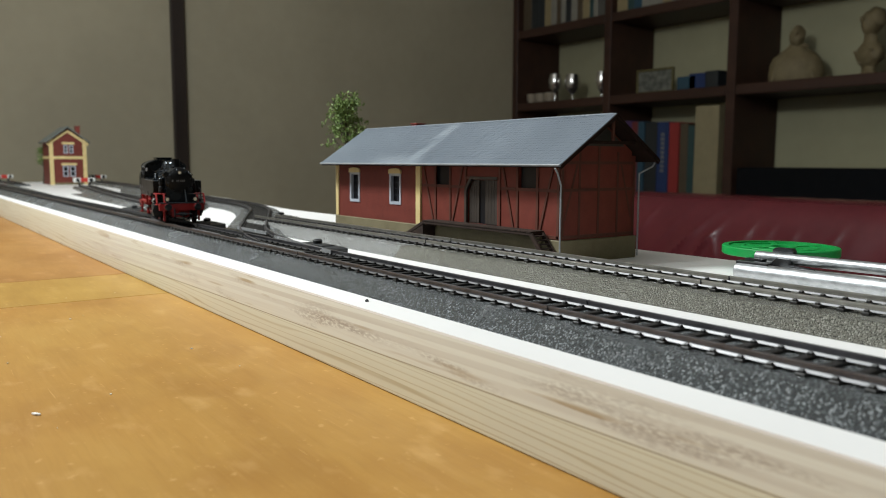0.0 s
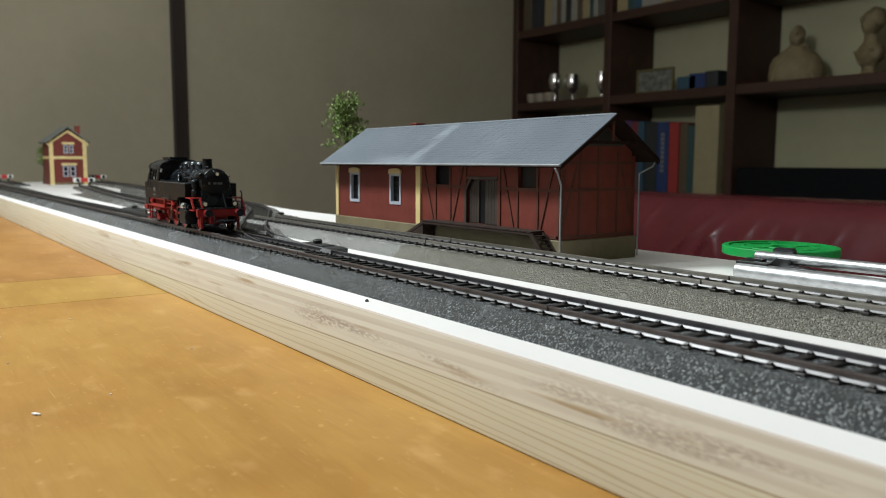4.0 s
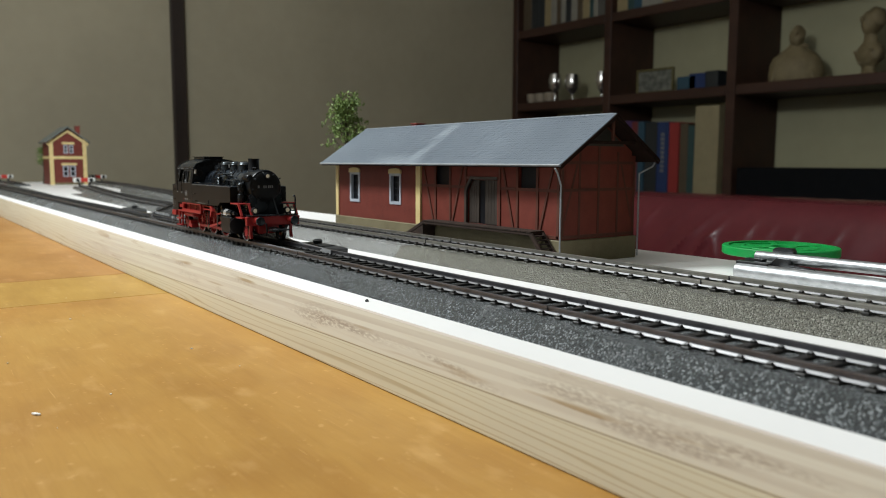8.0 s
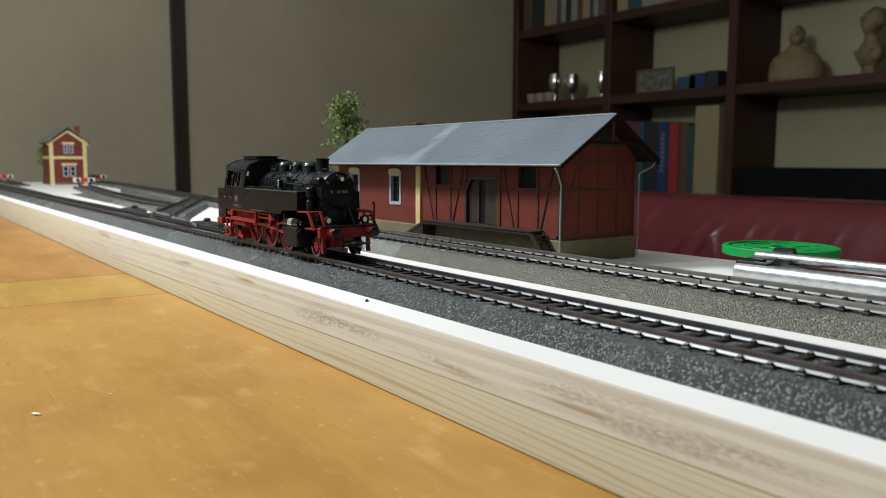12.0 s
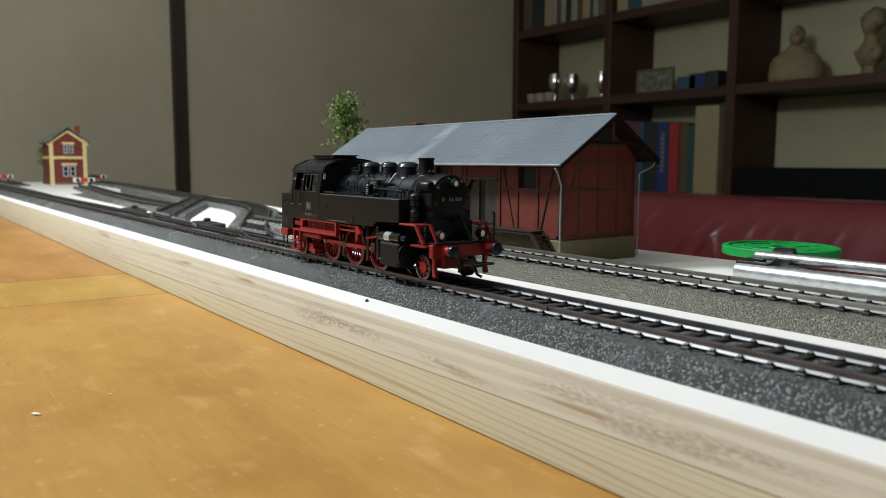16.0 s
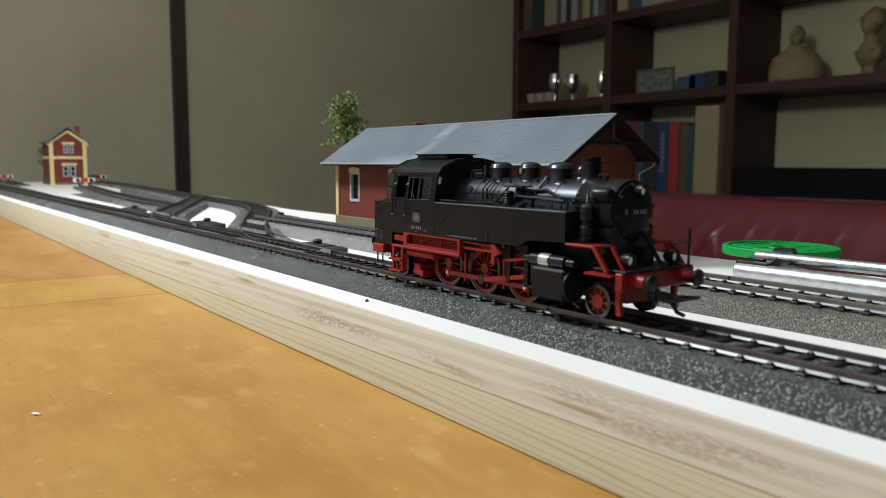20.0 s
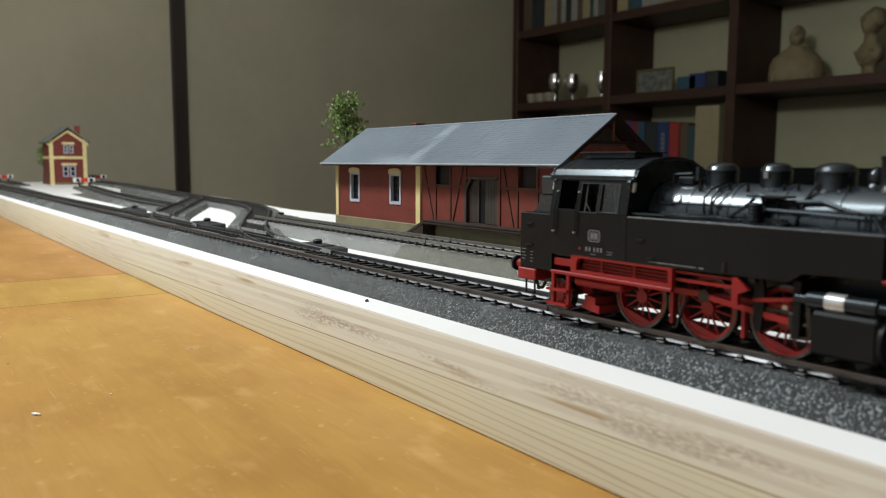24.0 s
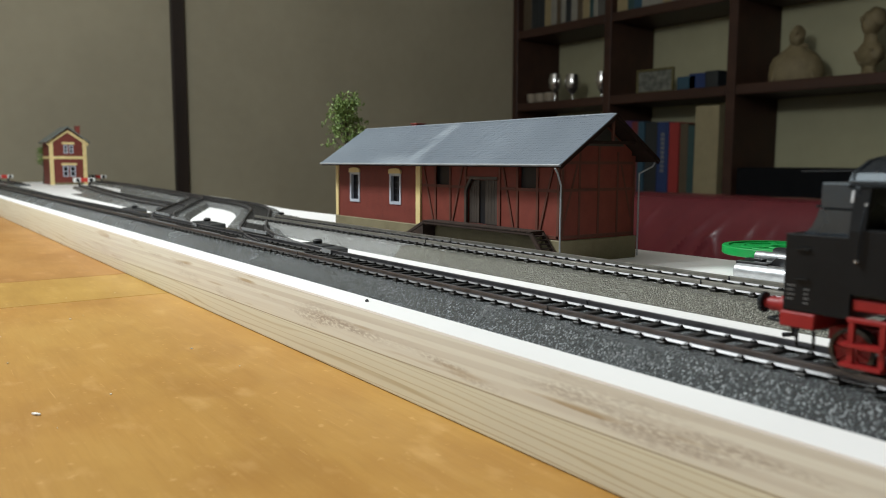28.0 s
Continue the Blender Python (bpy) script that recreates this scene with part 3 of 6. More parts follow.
def bust(x, y, s, turn, broad):
    """A plain cast bust: plinth, shoulders, neck and head turned in one mesh."""
    bm = B()
    if broad > 1:
        lathe(bm, [(0, 0), (92, 0), (98, 12), (101, 40), (98, 72), (86, 98), (62, 118), (40, 132), (30, 144), (24, 156), (0, 160)], 32, Matrix.Diagonal((1, 0.55, 1, 1)))
        for k in range(7):
            rod(bm, (-76 + 25 * k, -38, 8), (-40 + 13 * k, -30, 112), 9, 5, 8)
        rod(bm, (10, 0, 128), (34, 4, 150), 16, 12, 12)
    else:
        lathe(bm, [(0, 0), (40, 0), (40, 12), (29, 18), (26, 32), (34, 41), (52, 58), (59, 78), (51, 97), (33, 110), (27, 122), (25, 142), (0, 152)], 28, Matrix.Diagonal((1, 0.62, 1, 1)))
        for k in range(5):
            rod(bm, (-20 + 10 * k, -20, 46), (-36 + 18 * k, -26, 92), 6, 8, 8)
        bmesh.ops.create_icosphere(bm, subdivisions=3, radius=1.0, matrix=Matrix.Translation((9, 12, 194)) @ Matrix.Diagonal((32, 35, 38, 1)))
    bmesh.ops.create_icosphere(bm, subdivisions=3, radius=1.0, matrix=Matrix.Translation((2, -4, 180)) @ Matrix.Diagonal((29, 33, 42, 1)))
    lathe(bm, [(8, 0), (5, 14), (0, 18)], 8, Matrix.Translation((4, -40, 182)) @ Matrix.Rotation(0.2, 4, "X"))
    for w in bm.verts:
        w.co *= s
        w.co += 6 * s * noise.noise_vector(w.co * 0.05)
    solid("bust", bm, "plaster", "olive-cream plaster bust on a mahogany shelf", "bust", x, y, 345, turn, group="busts")
bust(-1645, 2640, 0.95, 20, 1.25)
bust(-1375, 2640, 1.02, -25, 0.95)
player = thing("hifi_unit", -1505, 2560, -88, "black low hi-fi unit on a shelf", "hi-fi unit")
part("body", box(B(), -290, 290, -40, 200, 6, 118, 4), "dull_black", player)
part("front_panel", box(B(), -286, 286, -44, -40.2, 10, 114, 1), "dull_black", player)
for kx in (-250, 250):
    part("foot", rod(B(), (kx, 60, 0), (kx, 60, 5.8), 14), "blackplastic", player)

# ---- sofa ----
sofa = thing("sofa", -830, 1350, FLOOR, "deep red leather sofa with a rounded creased back", "sofa")
def puffy(name, x0, x1, y0, y1, z0, z1, r, wrinkle, label="", folds=()):
    bm = B()
    nx, ns, prof = 480 if folds else 160, 144 if folds else 48, []
    for k in range(ns):
        a = 2 * math.pi * k / ns
        c, s = math.cos(a), math.sin(a)
        e = 0.62 if folds else 0.45
        prof.append((math.copysign(abs(c) ** e, c), math.copysign(abs(s) ** e, s)))
    rows = []
    for i in range(nx + 1):
        u = i / nx
        shrink = 1 - max(0, 1 - min(u, 1 - u) * (x1 - x0) / r) ** 2 * 0.35
        row = []
        for c, s in prof:
            X = x0 + u * (x1 - x0)
            Y, Z = (y0 + y1) / 2 + c * shrink * (y1 - y0) / 2, (z0 + z1) / 2 + s * shrink * (z1 - z0) / 2
            d = wrinkle * (max(0.0, min(1.0, (0.93 - s) * 2.6)) if c < 0 else 0.5) * ((1 - abs(noise.noise(Vector((X / 46 - Z / 80, Y / 400, Z / 300)))) * 3.2) * 0.9 + 0.5 * noise.noise(Vector((X / 180, Y / 200, Z / 260))))
            for fx, fz, half, tilt, high in folds:
                if c < 0:
                    d += high * math.exp(-((X - fx - tilt * (Z - fz)) / 8.0) ** 2 - ((Z - fz) / half) ** 2)
            row.append(bm.verts.new((X, Y + c * d, Z + s * d * 0.6)))
        rows.append(row)
    for a, b in zip(rows, rows[1:]):
        for k in range(ns):
            bm.faces.new((a[k], a[(k + 1) % ns], b[(k + 1) % ns], b[k]))
    bm.faces.new(rows[0]), bm.faces.new(rows[-1])
    bmesh.ops.recalc_face_normals(bm, faces=bm.faces)
    return part(name, bm, "leather", sofa, label)
FOLDS = ((-215, 655, 50, 1.0, 9), (-162, 655, 42, 0.75, 10), (-132, 655, 28, -0.3, 3), (-66, 684, 26, 0.5, 4), (-316, 700, 30, 0.6, 4),
         (32, 690, 16, 0.4, 2), (206, 650, 34, 0.4, 4), (-250, 690, 30, 0.9, 2.5), (-20, 690, 20, 0.6, 2.5), (110, 690, 24, 0.5, 2))
puffy("backrest", -950, 950, -160, 90, 150, 762, 120, 1.5, "creased red leather backrest", FOLDS)
puffy("seat_cushion", -740, -10, 95, 640, 180, 420, 90, 5)
puffy("seat_cushion", 10, 740, 95, 640, 180, 420, 90, 5)
puffy("armrest", -950, -750, 95, 660, 60, 600, 90, 5)
puffy("armrest", 750, 950, 95, 660, 60, 600, 90, 5)
for fx in (-850, 850):
    for fy in (-90, 580):
        part("foot", rod(B(), (fx, fy, 0), (fx, fy, 165 if fy < 0 else 70), 24, 30), "post", sofa)

# ---- table ----
table = thing("table", -900, -250, TABLE, "large varnished orange-brown wooden table, scratched", "table")
def top_board(x0, x1, label="", material="table"):
    bm = box(B(), x0 + 900, x1 + 900, -560, 445, -28, 0, 0.6)
    return part("tabletop_board", bm, material, table, label)
top_board(-479.6, 500)
top_board(-580.4, -480.2, "yellower cross board of the table", "table_band")
top_board(-1500, -581, "browner board of the table", "table_far")
top_board(-2600, -1500.6, "browner board of the table", "table_far")
for lx in (-1600, 1300):
    for ly in (-480, 370):
        part("leg", rod(B(), (lx, ly, FLOOR - TABLE), (lx, ly, -28.2), 26, 36, 14), "table", table)
cr = B()
for k in range(24):
    x, y, s = -520 + 420 * rnd.random(), -190 + 140 * rnd.random(), 0.15 + 0.35 * rnd.random() ** 3
    m = Matrix.Translation((x, y, s * 0.5)) @ Matrix.Rotation(rnd.random() * 3, 4, "Z") @ Matrix.Diagonal((s * (1 + rnd.random()), s, s * 0.7, 1))
    bmesh.ops.create_icosphere(cr, subdivisions=1, radius=1.0, matrix=m)
bmesh.ops.create_icosphere(cr, subdivisions=1, radius=1.0, matrix=Matrix.Translation((-269, -141, 0.4)) @ Matrix.Rotation(0.6, 4, "Z") @ Matrix.Diagonal((2.2, 0.7, 0.5, 1)))
solid("crumbs", cr, "crumb", "tiny pale crumbs and specks scattered on the table", "crumbs", 0, 0, TABLE, kind="stuff", smooth=False)

# ---- layout: board and front plank ----
layout = thing("layout_board", 0, 0, TABLE, "white-topped model railway board with a pine front plank", "model railway board")
part("board", prism(B(), [(320, -37.6), (320, 206), (-800, 192), (-1083, 228), (-2200, 302), (-2200, -37.6)], BOARD - TABLE - 0.8, BOARD - TABLE, "z"), "white", layout, "white painted board", smooth=False)
part("front_plank", prism(B(), [(-18, 0), (-36.6, 0), (-37.3, 0.35), (-37.6, 1.1), (-37.6, BOARD - TABLE - 0.85), (-18, BOARD - TABLE - 0.85)], -2200, 320, "x"), "pine", layout, "pine plank with lengthwise grain and grey smudges")
part("back_plank", prism(B(), [(320, 178), (-700, 172), (-700, 186), (320, 192)], 0.2, BOARD - TABLE - 1.7, "z"), "pine", layout)
for bx in (-700, -1400, -2100):
    part("cross_plank", box(B(), bx - 10, bx + 10, -17.8, 160, 0.2, BOARD - TABLE - 1.7), "pine", layout)
solid("pin", lathe(B(), [(0, 0), (0.7, 0), (0.7, 0.5), (0.4, 0.7), (0.3, 0.9), (0, 1.0)], 10), "blackplastic", "tiny black pin on the white board edge", "pin", -253.3, -29.5, BOARD)

# ---- tracks ----
def arc_down(x0, y0, left=True, r=480.0, deg=24.3, n=12):
    """From a tip at x0, y0 running to -x and curving to +y."""
    return [(x0 - r * math.sin(radians(deg * k / n)), y0 + r * (1 - math.cos(radians(deg * k / n)))) for k in range(n + 1)]

def join_up(x0, y0, y1, r=480.0, deg=24.3):
    """Leaves y0 at x0 towards -x, climbs at 24.3 degrees and runs in at y1."""
    a = arc_down(x0, y0, r=r, deg=deg)
    rise = r * (1 - math.cos(radians(deg)))
    run = (y1 - y0 - 2 * rise) / math.tan(radians(deg))
    xe = a[-1][0] - run - r * math.sin(radians(deg))
    b = [(xe + (x0 - x), y1 - (y - y0)) for x, y in reversed(arc_down(x0, y0, r=r, deg=deg))]
    return a + b, xe

def offset(path, d):
    out = []
    for k, (x, y) in enumerate(path):
        a, b = path[max(0, k - 1)], path[min(len(path) - 1, k + 1)]
        t = Vector((b[0] - a[0], b[1] - a[1])).normalized()
        out.append((x + t.y * d, y - t.x * d))
    return out

def sweep(bm, path, profile, z):
    """Pushes a closed (side, height) profile along a plan path."""
    lines = {s: offset(path, s) for s, _ in profile}
    rings = [[bm.verts.new((*lines[s][k], z + h)) for s, h in profile] for k in range(len(path))]
    n = len(profile)
    for a, b in zip(rings, rings[1:]):
        for k in range(n):
            bm.faces.new((a[k], a[(k + 1) % n], b[(k + 1) % n], b[k]))
    bm.faces.new(rings[0]), bm.faces.new(rings[-1])
    bmesh.ops.recalc_face_normals(bm, faces=bm.faces)
    return bm

def samples(path, step):
    out, left = [], step / 2
    for (ax, ay), (bx, by) in zip(path, path[1:]):
        d = math.hypot(bx - ax, by - ay)
        while left < d:
            u = left / d
            out.append((ax + u * (bx - ax), ay + u * (by - ay), math.atan2(by - ay, bx - ax)))
            left += step
        left -= d
    return out

FOOT = [(-1.25, -2.3), (1.25, -2.3), (1.25, -2.2), (0.76, -1.62), (-0.76, -1.62), (-1.25, -2.2)]
RAIL = [(-0.35, -1.6), (0.35, -1.6), (0.35, -0.8), (0.55, -0.65), (0.55, -0.08), (0.4, 0), (-0.4, 0), (-0.55, -0.08), (-0.55, -0.65), (-0.35, -0.8)]
def sleeper_mesh(half):
    bm = box(B(), -1.25, 1.25, -half, half, -3.3, -2.32, 0.15)
    for s in (-8.8, 8.8):
        for e in (-1.0, 1.0):
            box(bm, -0.75, 0.75, s + e * 1.8 - 0.6, s + e * 1.8 + 0.6, -2.5, -1.5, 0.22)
    return mesh_of("sleeper", bm, "sleeper", smooth=False)
SLEEPER = sleeper_mesh(11.6)

def track(name, path, z, label, rail="rail", sleepers=True, limit=300, z_drop=0.0, joints=()):
    t = thing(name, 0, 0, z, label, "railway track", group="tracks")
    for s in (-8.8, 8.8):
        part("rail", sweep(B(), path, [(s + a, b) for a, b in RAIL], 0), rail, t, "worn metal rail")
        part("rail_foot", sweep(B(), path, [(s + a, b) for a, b in FOOT], 0), "foot", t, "bright rail foot")
        for jx in joints:
            part("rail_joiner", box(B(), jx - 0.25, jx + 0.25, path[0][1] + s - 0.62, path[0][1] + s + 0.62, -2.1, 0.03), "dark", t, "dark gap between rail ends")
    if sleepers:
        for x, y, a in samples(path, 7.75)[:limit]:
            piece("sleeper", SLEEPER, t, x, y, -z_drop, a)
    return t

def roadbed(path, width, material, label, z0=BOARD, h=4.6, lift=0.0, slope=5.0):
    w = width / 2
    prof = [(-w, 0), (-w + slope, h), (w - slope, h), (w, 0)]
    bed = thing("roadbed", 0, 0, z0 + lift, label, "roadbed", group="roadbeds")
    parts = max(1, len(path) // 5)
    cuts = [round(k * (len(path) - 1) / parts) for k in range(parts + 1)]
    for a, b in zip(cuts, cuts[1:]):
        part("foam_strip", sweep(B(), path[a:b + 1], prof, 0), material, bed, smooth=False)
    return bed

def line(x0, y0, x1, y1, n=2):
    return [(x0 + (x1 - x0) * k / n, y0 + (y1 - y0) * k / n) for k in range(n + 1)]

T1 = line(315, 0, -2190, 0, 20)
T2R = line(315, 77.5, -600, 77.5, 10)
xe_b = join_up(-342, 0, 155)[1]
FAN = [(-1030, 166), (-1240, 187), (-1640, 225), (-1960, 243)]
PB = join_up(-342, 0, 155)[0] + FAN
PA = join_up(-548, 0, 172)[0]
T2L = [(-838, 78), (-1000, 82), (-1240, 103), (-1450, 127), (-1645, 150)]
T0 = [(-1830, 60), (-1950, 62), (-2085, 64)]
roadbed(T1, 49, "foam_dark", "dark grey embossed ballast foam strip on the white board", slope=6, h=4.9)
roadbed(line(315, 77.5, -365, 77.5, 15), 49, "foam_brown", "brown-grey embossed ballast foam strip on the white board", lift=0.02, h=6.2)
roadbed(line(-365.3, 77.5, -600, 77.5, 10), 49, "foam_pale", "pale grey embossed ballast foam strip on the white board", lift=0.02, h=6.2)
roadbed(PB, 46, "foam_grey", "grey ballast foam under the branching track", lift=-0.15)
roadbed(PA, 46, "foam_grey", "grey ballast foam under the branching track", lift=-0.3)
roadbed(T2L, 48, "foam_grey", "grey ballast foam under the siding", lift=-0.6)
def foam_patch(poly, material, label, h):
    bed = thing("roadbed", 0, 0, BOARD, label, "roadbed", group="roadbeds")
    part("foam_sheet", prism(B(), poly, 0, h, "z"), material, bed, smooth=False)
foam_patch([(-1100, 20), (-1368, 30.7), (-1757, 41.8), (-2190, 52), (-2190, 20)], "foam_dark", "dark foam sheet widening the far end of the line", 4.3)
foam_patch([(-1341, 68.9), (-1166, 61.0), (-884, 51.7), (-800, 60), (-900, 95), (-1397, 105)], "foam_grey", "grey foam sheet between the sidings", 0.6)
foam_patch([(-1375, 105), (-1375, 190), (-950, 155), (-950, 88)], "foam_grey", "grey foam sheet between the sidings", 0.9)
foam_patch([(-1800, 254), (-1356, 146), (-1030, 128), (-1269, 191), (-1598, 233)], "foam_grey", "grey foam sheet between the sidings", 1.2)
roadbed(T0, 48, "foam_grey", "grey ballast foam under a short siding", lift=-0.6)

track("railway_track", T1[:11], 0, "straight model railway track with dark sleepers", limit=170, joints=(-176, -356, -40))
track("railway_track", T1[10:], 0, "straight model railway track with dark sleepers", limit=170)
track("railway_track", T2R, 1.6, "straight model railway track with pale nickel rails", "rail_pale", joints=(-176, -356))
track("branch_track", PB, -0.25, "branching model railway track with dark sleepers", z_drop=0.2)
track("branch_track", PA, -0.4, "branching model railway track with dark sleepers", z_drop=0.2)
track("siding_track", T2L, -0.7, "siding track ending at a bumper", z_drop=0.2)
track("siding_track", T0, -0.7, "short siding track ending at a bumper", z_drop=0.2)

def point_motor(x, y, rz):
    """Low grey housing beside a set of points with its round hand lever."""
    m = thing("point_motor", x, y, BOARD, "low dark grey point motor with a round hand lever", "point motor", rz, group="point motors")
    part("housing", prism(B(), [(-26, 0), (24, 0), (24, 3.0), (21, 3.6), (-18, 3.6), (-26, 2.4)], -6, 6, "y"), "motor", m, smooth=False)
    part("cover", box(B(), -10, 12, -4.2, 4.2, 3.62, 4.2, 0.25), "motor", m)
    part("lever", lathe(B(), [(0, 0), (2.4, 0), (2.9, 0.8), (2.9, 1.7), (2.0, 2.5), (0, 2.8)], 14, Matrix.Translation((-2, 0, 4.22))), "blackplastic", m, "round black lever knob")
point_motor(-418, 34, 0)
point_motor(-626, 39, 0)
point_motor(-852, 39, 180)
point_motor(-664, 121, 0)

def points_blades(x, y, z, sign=1):
    """The moving blades and check rails of a set of points."""
    p = thing("points", x, y, z, "switch blades and check rails of a set of points", "railway points", group="points")
    part("blade", prism(B(), [(0, 7.3), (-90, 7.9 + 9), (-90, 7.1 + 9), (0, 7.0)], -2.2, -0.05, "z"), "steel", p, smooth=False)
    part("blade", prism(B(), [(0, -7.3), (-90, -7.9), (-90, -7.2), (0, -7.0)], -2.2, -0.05, "z"), "steel", p, smooth=False)
    part("frog", prism(B(), [(-118, 8.2), (-160, 9.3), (-160, 14.5)], -2.3, -0.05, "z"), "dirty_steel", p, smooth=False)
    for s in (-6.9, 24):
        part("check_rail", box(B(), -170, -120, s - 0.4, s + 0.4, -2.3, -0.3), "steel", p)
for px_ in (-352, -558):
    points_blades(px_, 0, 0.15)

def buffer_stop(x, y, rz):
    b = thing("buffer_stop", x, y, BOARD + 3.5, "red and white model buffer stop at the end of a siding", "buffer stop", rz, group="buffer stops")
    part("beam", box(B(), -2.5, 2.5, -6.5, 6.5, 8.5, 16.5, 0.5), "stopred", b, "red middle of the beam")
    for s in (-1, 1):
        part("beam_end", box(B(), -2.5, 2.5, 6.7 * s, 19 * s, 8.5, 16.5, 0.5), "stopwhite", b, "white end of the beam")
        part("buffer", lathe(B(), [(1.6, 0), (1.6, 4), (3.4, 4.4), (3.4, 5.6), (0, 6)], 14, Matrix.Translation((2.7, 12 * s, 12.5)) @ Matrix.Rotation(math.pi / 2, 4, "Y")), "blackplastic", b)
        part("post", box(B(), -2.3, 2.3, 7.4 * s, 10.2 * s, 0.2, 8.3), "blackplastic", b)
        part("strut", beam(B(), (-16, 1), (-2.8, 10.5), 1.2, 7.6 * s, 10 * s), "blackplastic", b)
buffer_stop(-1650, 150, -7)
buffer_stop(-1970, 243, -4)
buffer_stop(-2080, 62, 0)

# ---- goods shed ----
SX, SY = -412.0, 136.5          # middle of the shed in plan
shed = thing("goods_shed", SX, SY, BOARD, "red goods shed with grey slate roof, brick office and timber-framed store", "goods shed")
L0, L1, W0, W1 = -121.0, 121.0, -28.5, 28.5      # walls in the shed's own plan
EAVE, RIDGE, PLINTH, SPLIT = 52.0, 78.0, 12.3, -9.5
part("plinth", box(B(), L0 - 1.2, L1 + 1.2, W0 - 1.2, W1 + 1.2, 0, PLINTH, 0.4), "plinth", shed, "olive stone plinth")

def panel(bm, u0, u1, w0, w1, holes, y0, y1):
    """A wall in the x-z plane from y0 to y1 with rectangular holes cut right through."""
    us = sorted({u0, u1, *[h[0] for h in holes], *[h[1] for h in holes]})
    ws = sorted({w0, w1, *[h[2] for h in holes], *[h[3] for h in holes]})
    for a, b in zip(us, us[1:]):
        for c, d in zip(ws, ws[1:]):
            if not any(h[0] <= a and b <= h[1] and h[2] <= c and d <= h[3] for h in holes):
                box(bm, a, b, y0, y1, c, d)
    bmesh.ops.remove_doubles(bm, verts=bm.verts, dist=0.001)
    seen = {}
    for f in bm.faces:
        seen.setdefault(tuple(round(v, 2) for v in f.calc_center_median()), []).append(f)
    bmesh.ops.delete(bm, geom=[f for fs in seen.values() if len(fs) > 1 for f in fs], context="FACES_ONLY")
    return bm

WINDOWS = [(-100.4, -86.0, 23.6, 46.7), (-45.0, -30.6, 24.0, 46.5)]
OPENINGS = [(8.1, 23.8, 38.4, EAVE - 0.4), (88.0, 102.2, 38.6, EAVE - 0.4), (41.5, 69.5, 16.6, 42.6)]
part("office_wall", panel(B(), L0, SPLIT - 2.7, PLINTH, EAVE, WINDOWS, W0, W0 + 3), "brick", shed, "red-brown painted brick wall", smooth=False)
part("store_wall", panel(B(), SPLIT + 2.7, L1, PLINTH, EAVE, OPENINGS, W0 + 0.5, W0 + 3), "infill", shed, "red plaster between timber beams", smooth=False)
for x0, x1 in ((L0 - 0.8, L0 + 3.4), (SPLIT - 2.6, SPLIT + 2.6)):
    part("quoin", box(B(), x0, x1, W0 - 0.9, W0 + 3.1, PLINTH + 0.1, EAVE, 0.2), "quoin", shed, "pale yellow corner strip")
part("back_wall", box(B(), L0, L1, W1 - 3, W1, PLINTH, EAVE + 4.6), "brick", shed)
for xa, xb, mat_ in ((L0, L0 + 3, "brick"), (L1 - 3, L1, "infill")):
    part("gable_wall", prism(B(), [(W0 + 3.1, PLINTH), (W1 - 3.1, PLINTH), (W1 - 3.1, EAVE + 6.8), (0, RIDGE - 2.6), (W0 + 3.1, EAVE + 2.0)], xa, xb, "x"), mat_, shed, smooth=False)
for a, b, c, d in WINDOWS:
    w = part("window", box(B(), a + 1.6, b - 1.6, W0 + 2.2, W0 + 2.6, c + 1.6, d - 3.4), "dark", shed, "dark window with pale blue frame")
    part("frame", panel(B(), a, b, c, d - 1.5, [(a + 1.9, b - 1.9, c + 1.9, d - 3.2)], W0 - 0.5, W0 + 1.8), "frame", w, "pale blue-grey frame", smooth=False)
    part("mullion", box(B(), (a + b) / 2 - 0.25, (a + b) / 2 + 0.25, W0 + 1.9, W0 + 2.15, c + 1.9, d - 3.2), "glazing", w)
    for k in range(1, 4):
        z = c + 1.9 + (d - 5.1 - c) * k / 4
        part("glazing_bar", box(B(), a + 1.9, b - 1.9, W0 + 1.95, W0 + 2.1, z - 0.2, z + 0.2), "glazing", w)
    mid, half = (a + b) / 2, (b - a) / 2 + 0.7
    arch = [(mid - half, d - 1.6), (mid + half, d - 1.6)] + [(mid + half * math.cos(0.3 * k), d + 0.1 + 1.9 * math.sin(0.3 * k)) for k in range(1, 10)]
    part("lintel", prism(B(), arch, W0 - 1.2, W0 + 0.2, "y"), "quoin", w, "arched pale yellow lintel", smooth=False)
for a, b, c, d in OPENINGS[:2]:
    part("loft_window", box(B(), a + 0.1, b - 0.1, W0 + 2.0, W0 + 2.6, c + 0.1, d - 0.1), "dark", shed, "dark panel filling the loft opening")
# timber beams of the store front
YB0, YB1 = W0 - 0.15, W0 + 0.45
def timber(a, b, half=0.85):
    part("timber_beam", beam(B(), a, b, half, YB0, YB1), "beam", shed, smooth=False)
for x in (9.0, 24.6, 40.4, 71.9, 87.0, 103.2, 119.2):
    timber((x, PLINTH + 0.2), (x, EAVE - 0.6))
for a, b in ((SPLIT + 3.2, 8.0), (10.0, 23.6), (25.6, 39.4), (72.9, 86.0), (88.0, 102.2), (104.2, 118.2)):
    timber((a, 38.0), (b, 38.0))
timber((41.4, 43.6), (70.9, 43.6), 0.7)
timber((SPLIT + 3.2, PLINTH + 1.3), (40, PLINTH + 1.3))
timber((71, PLINTH + 1.3), (L1, PLINTH + 1.3))
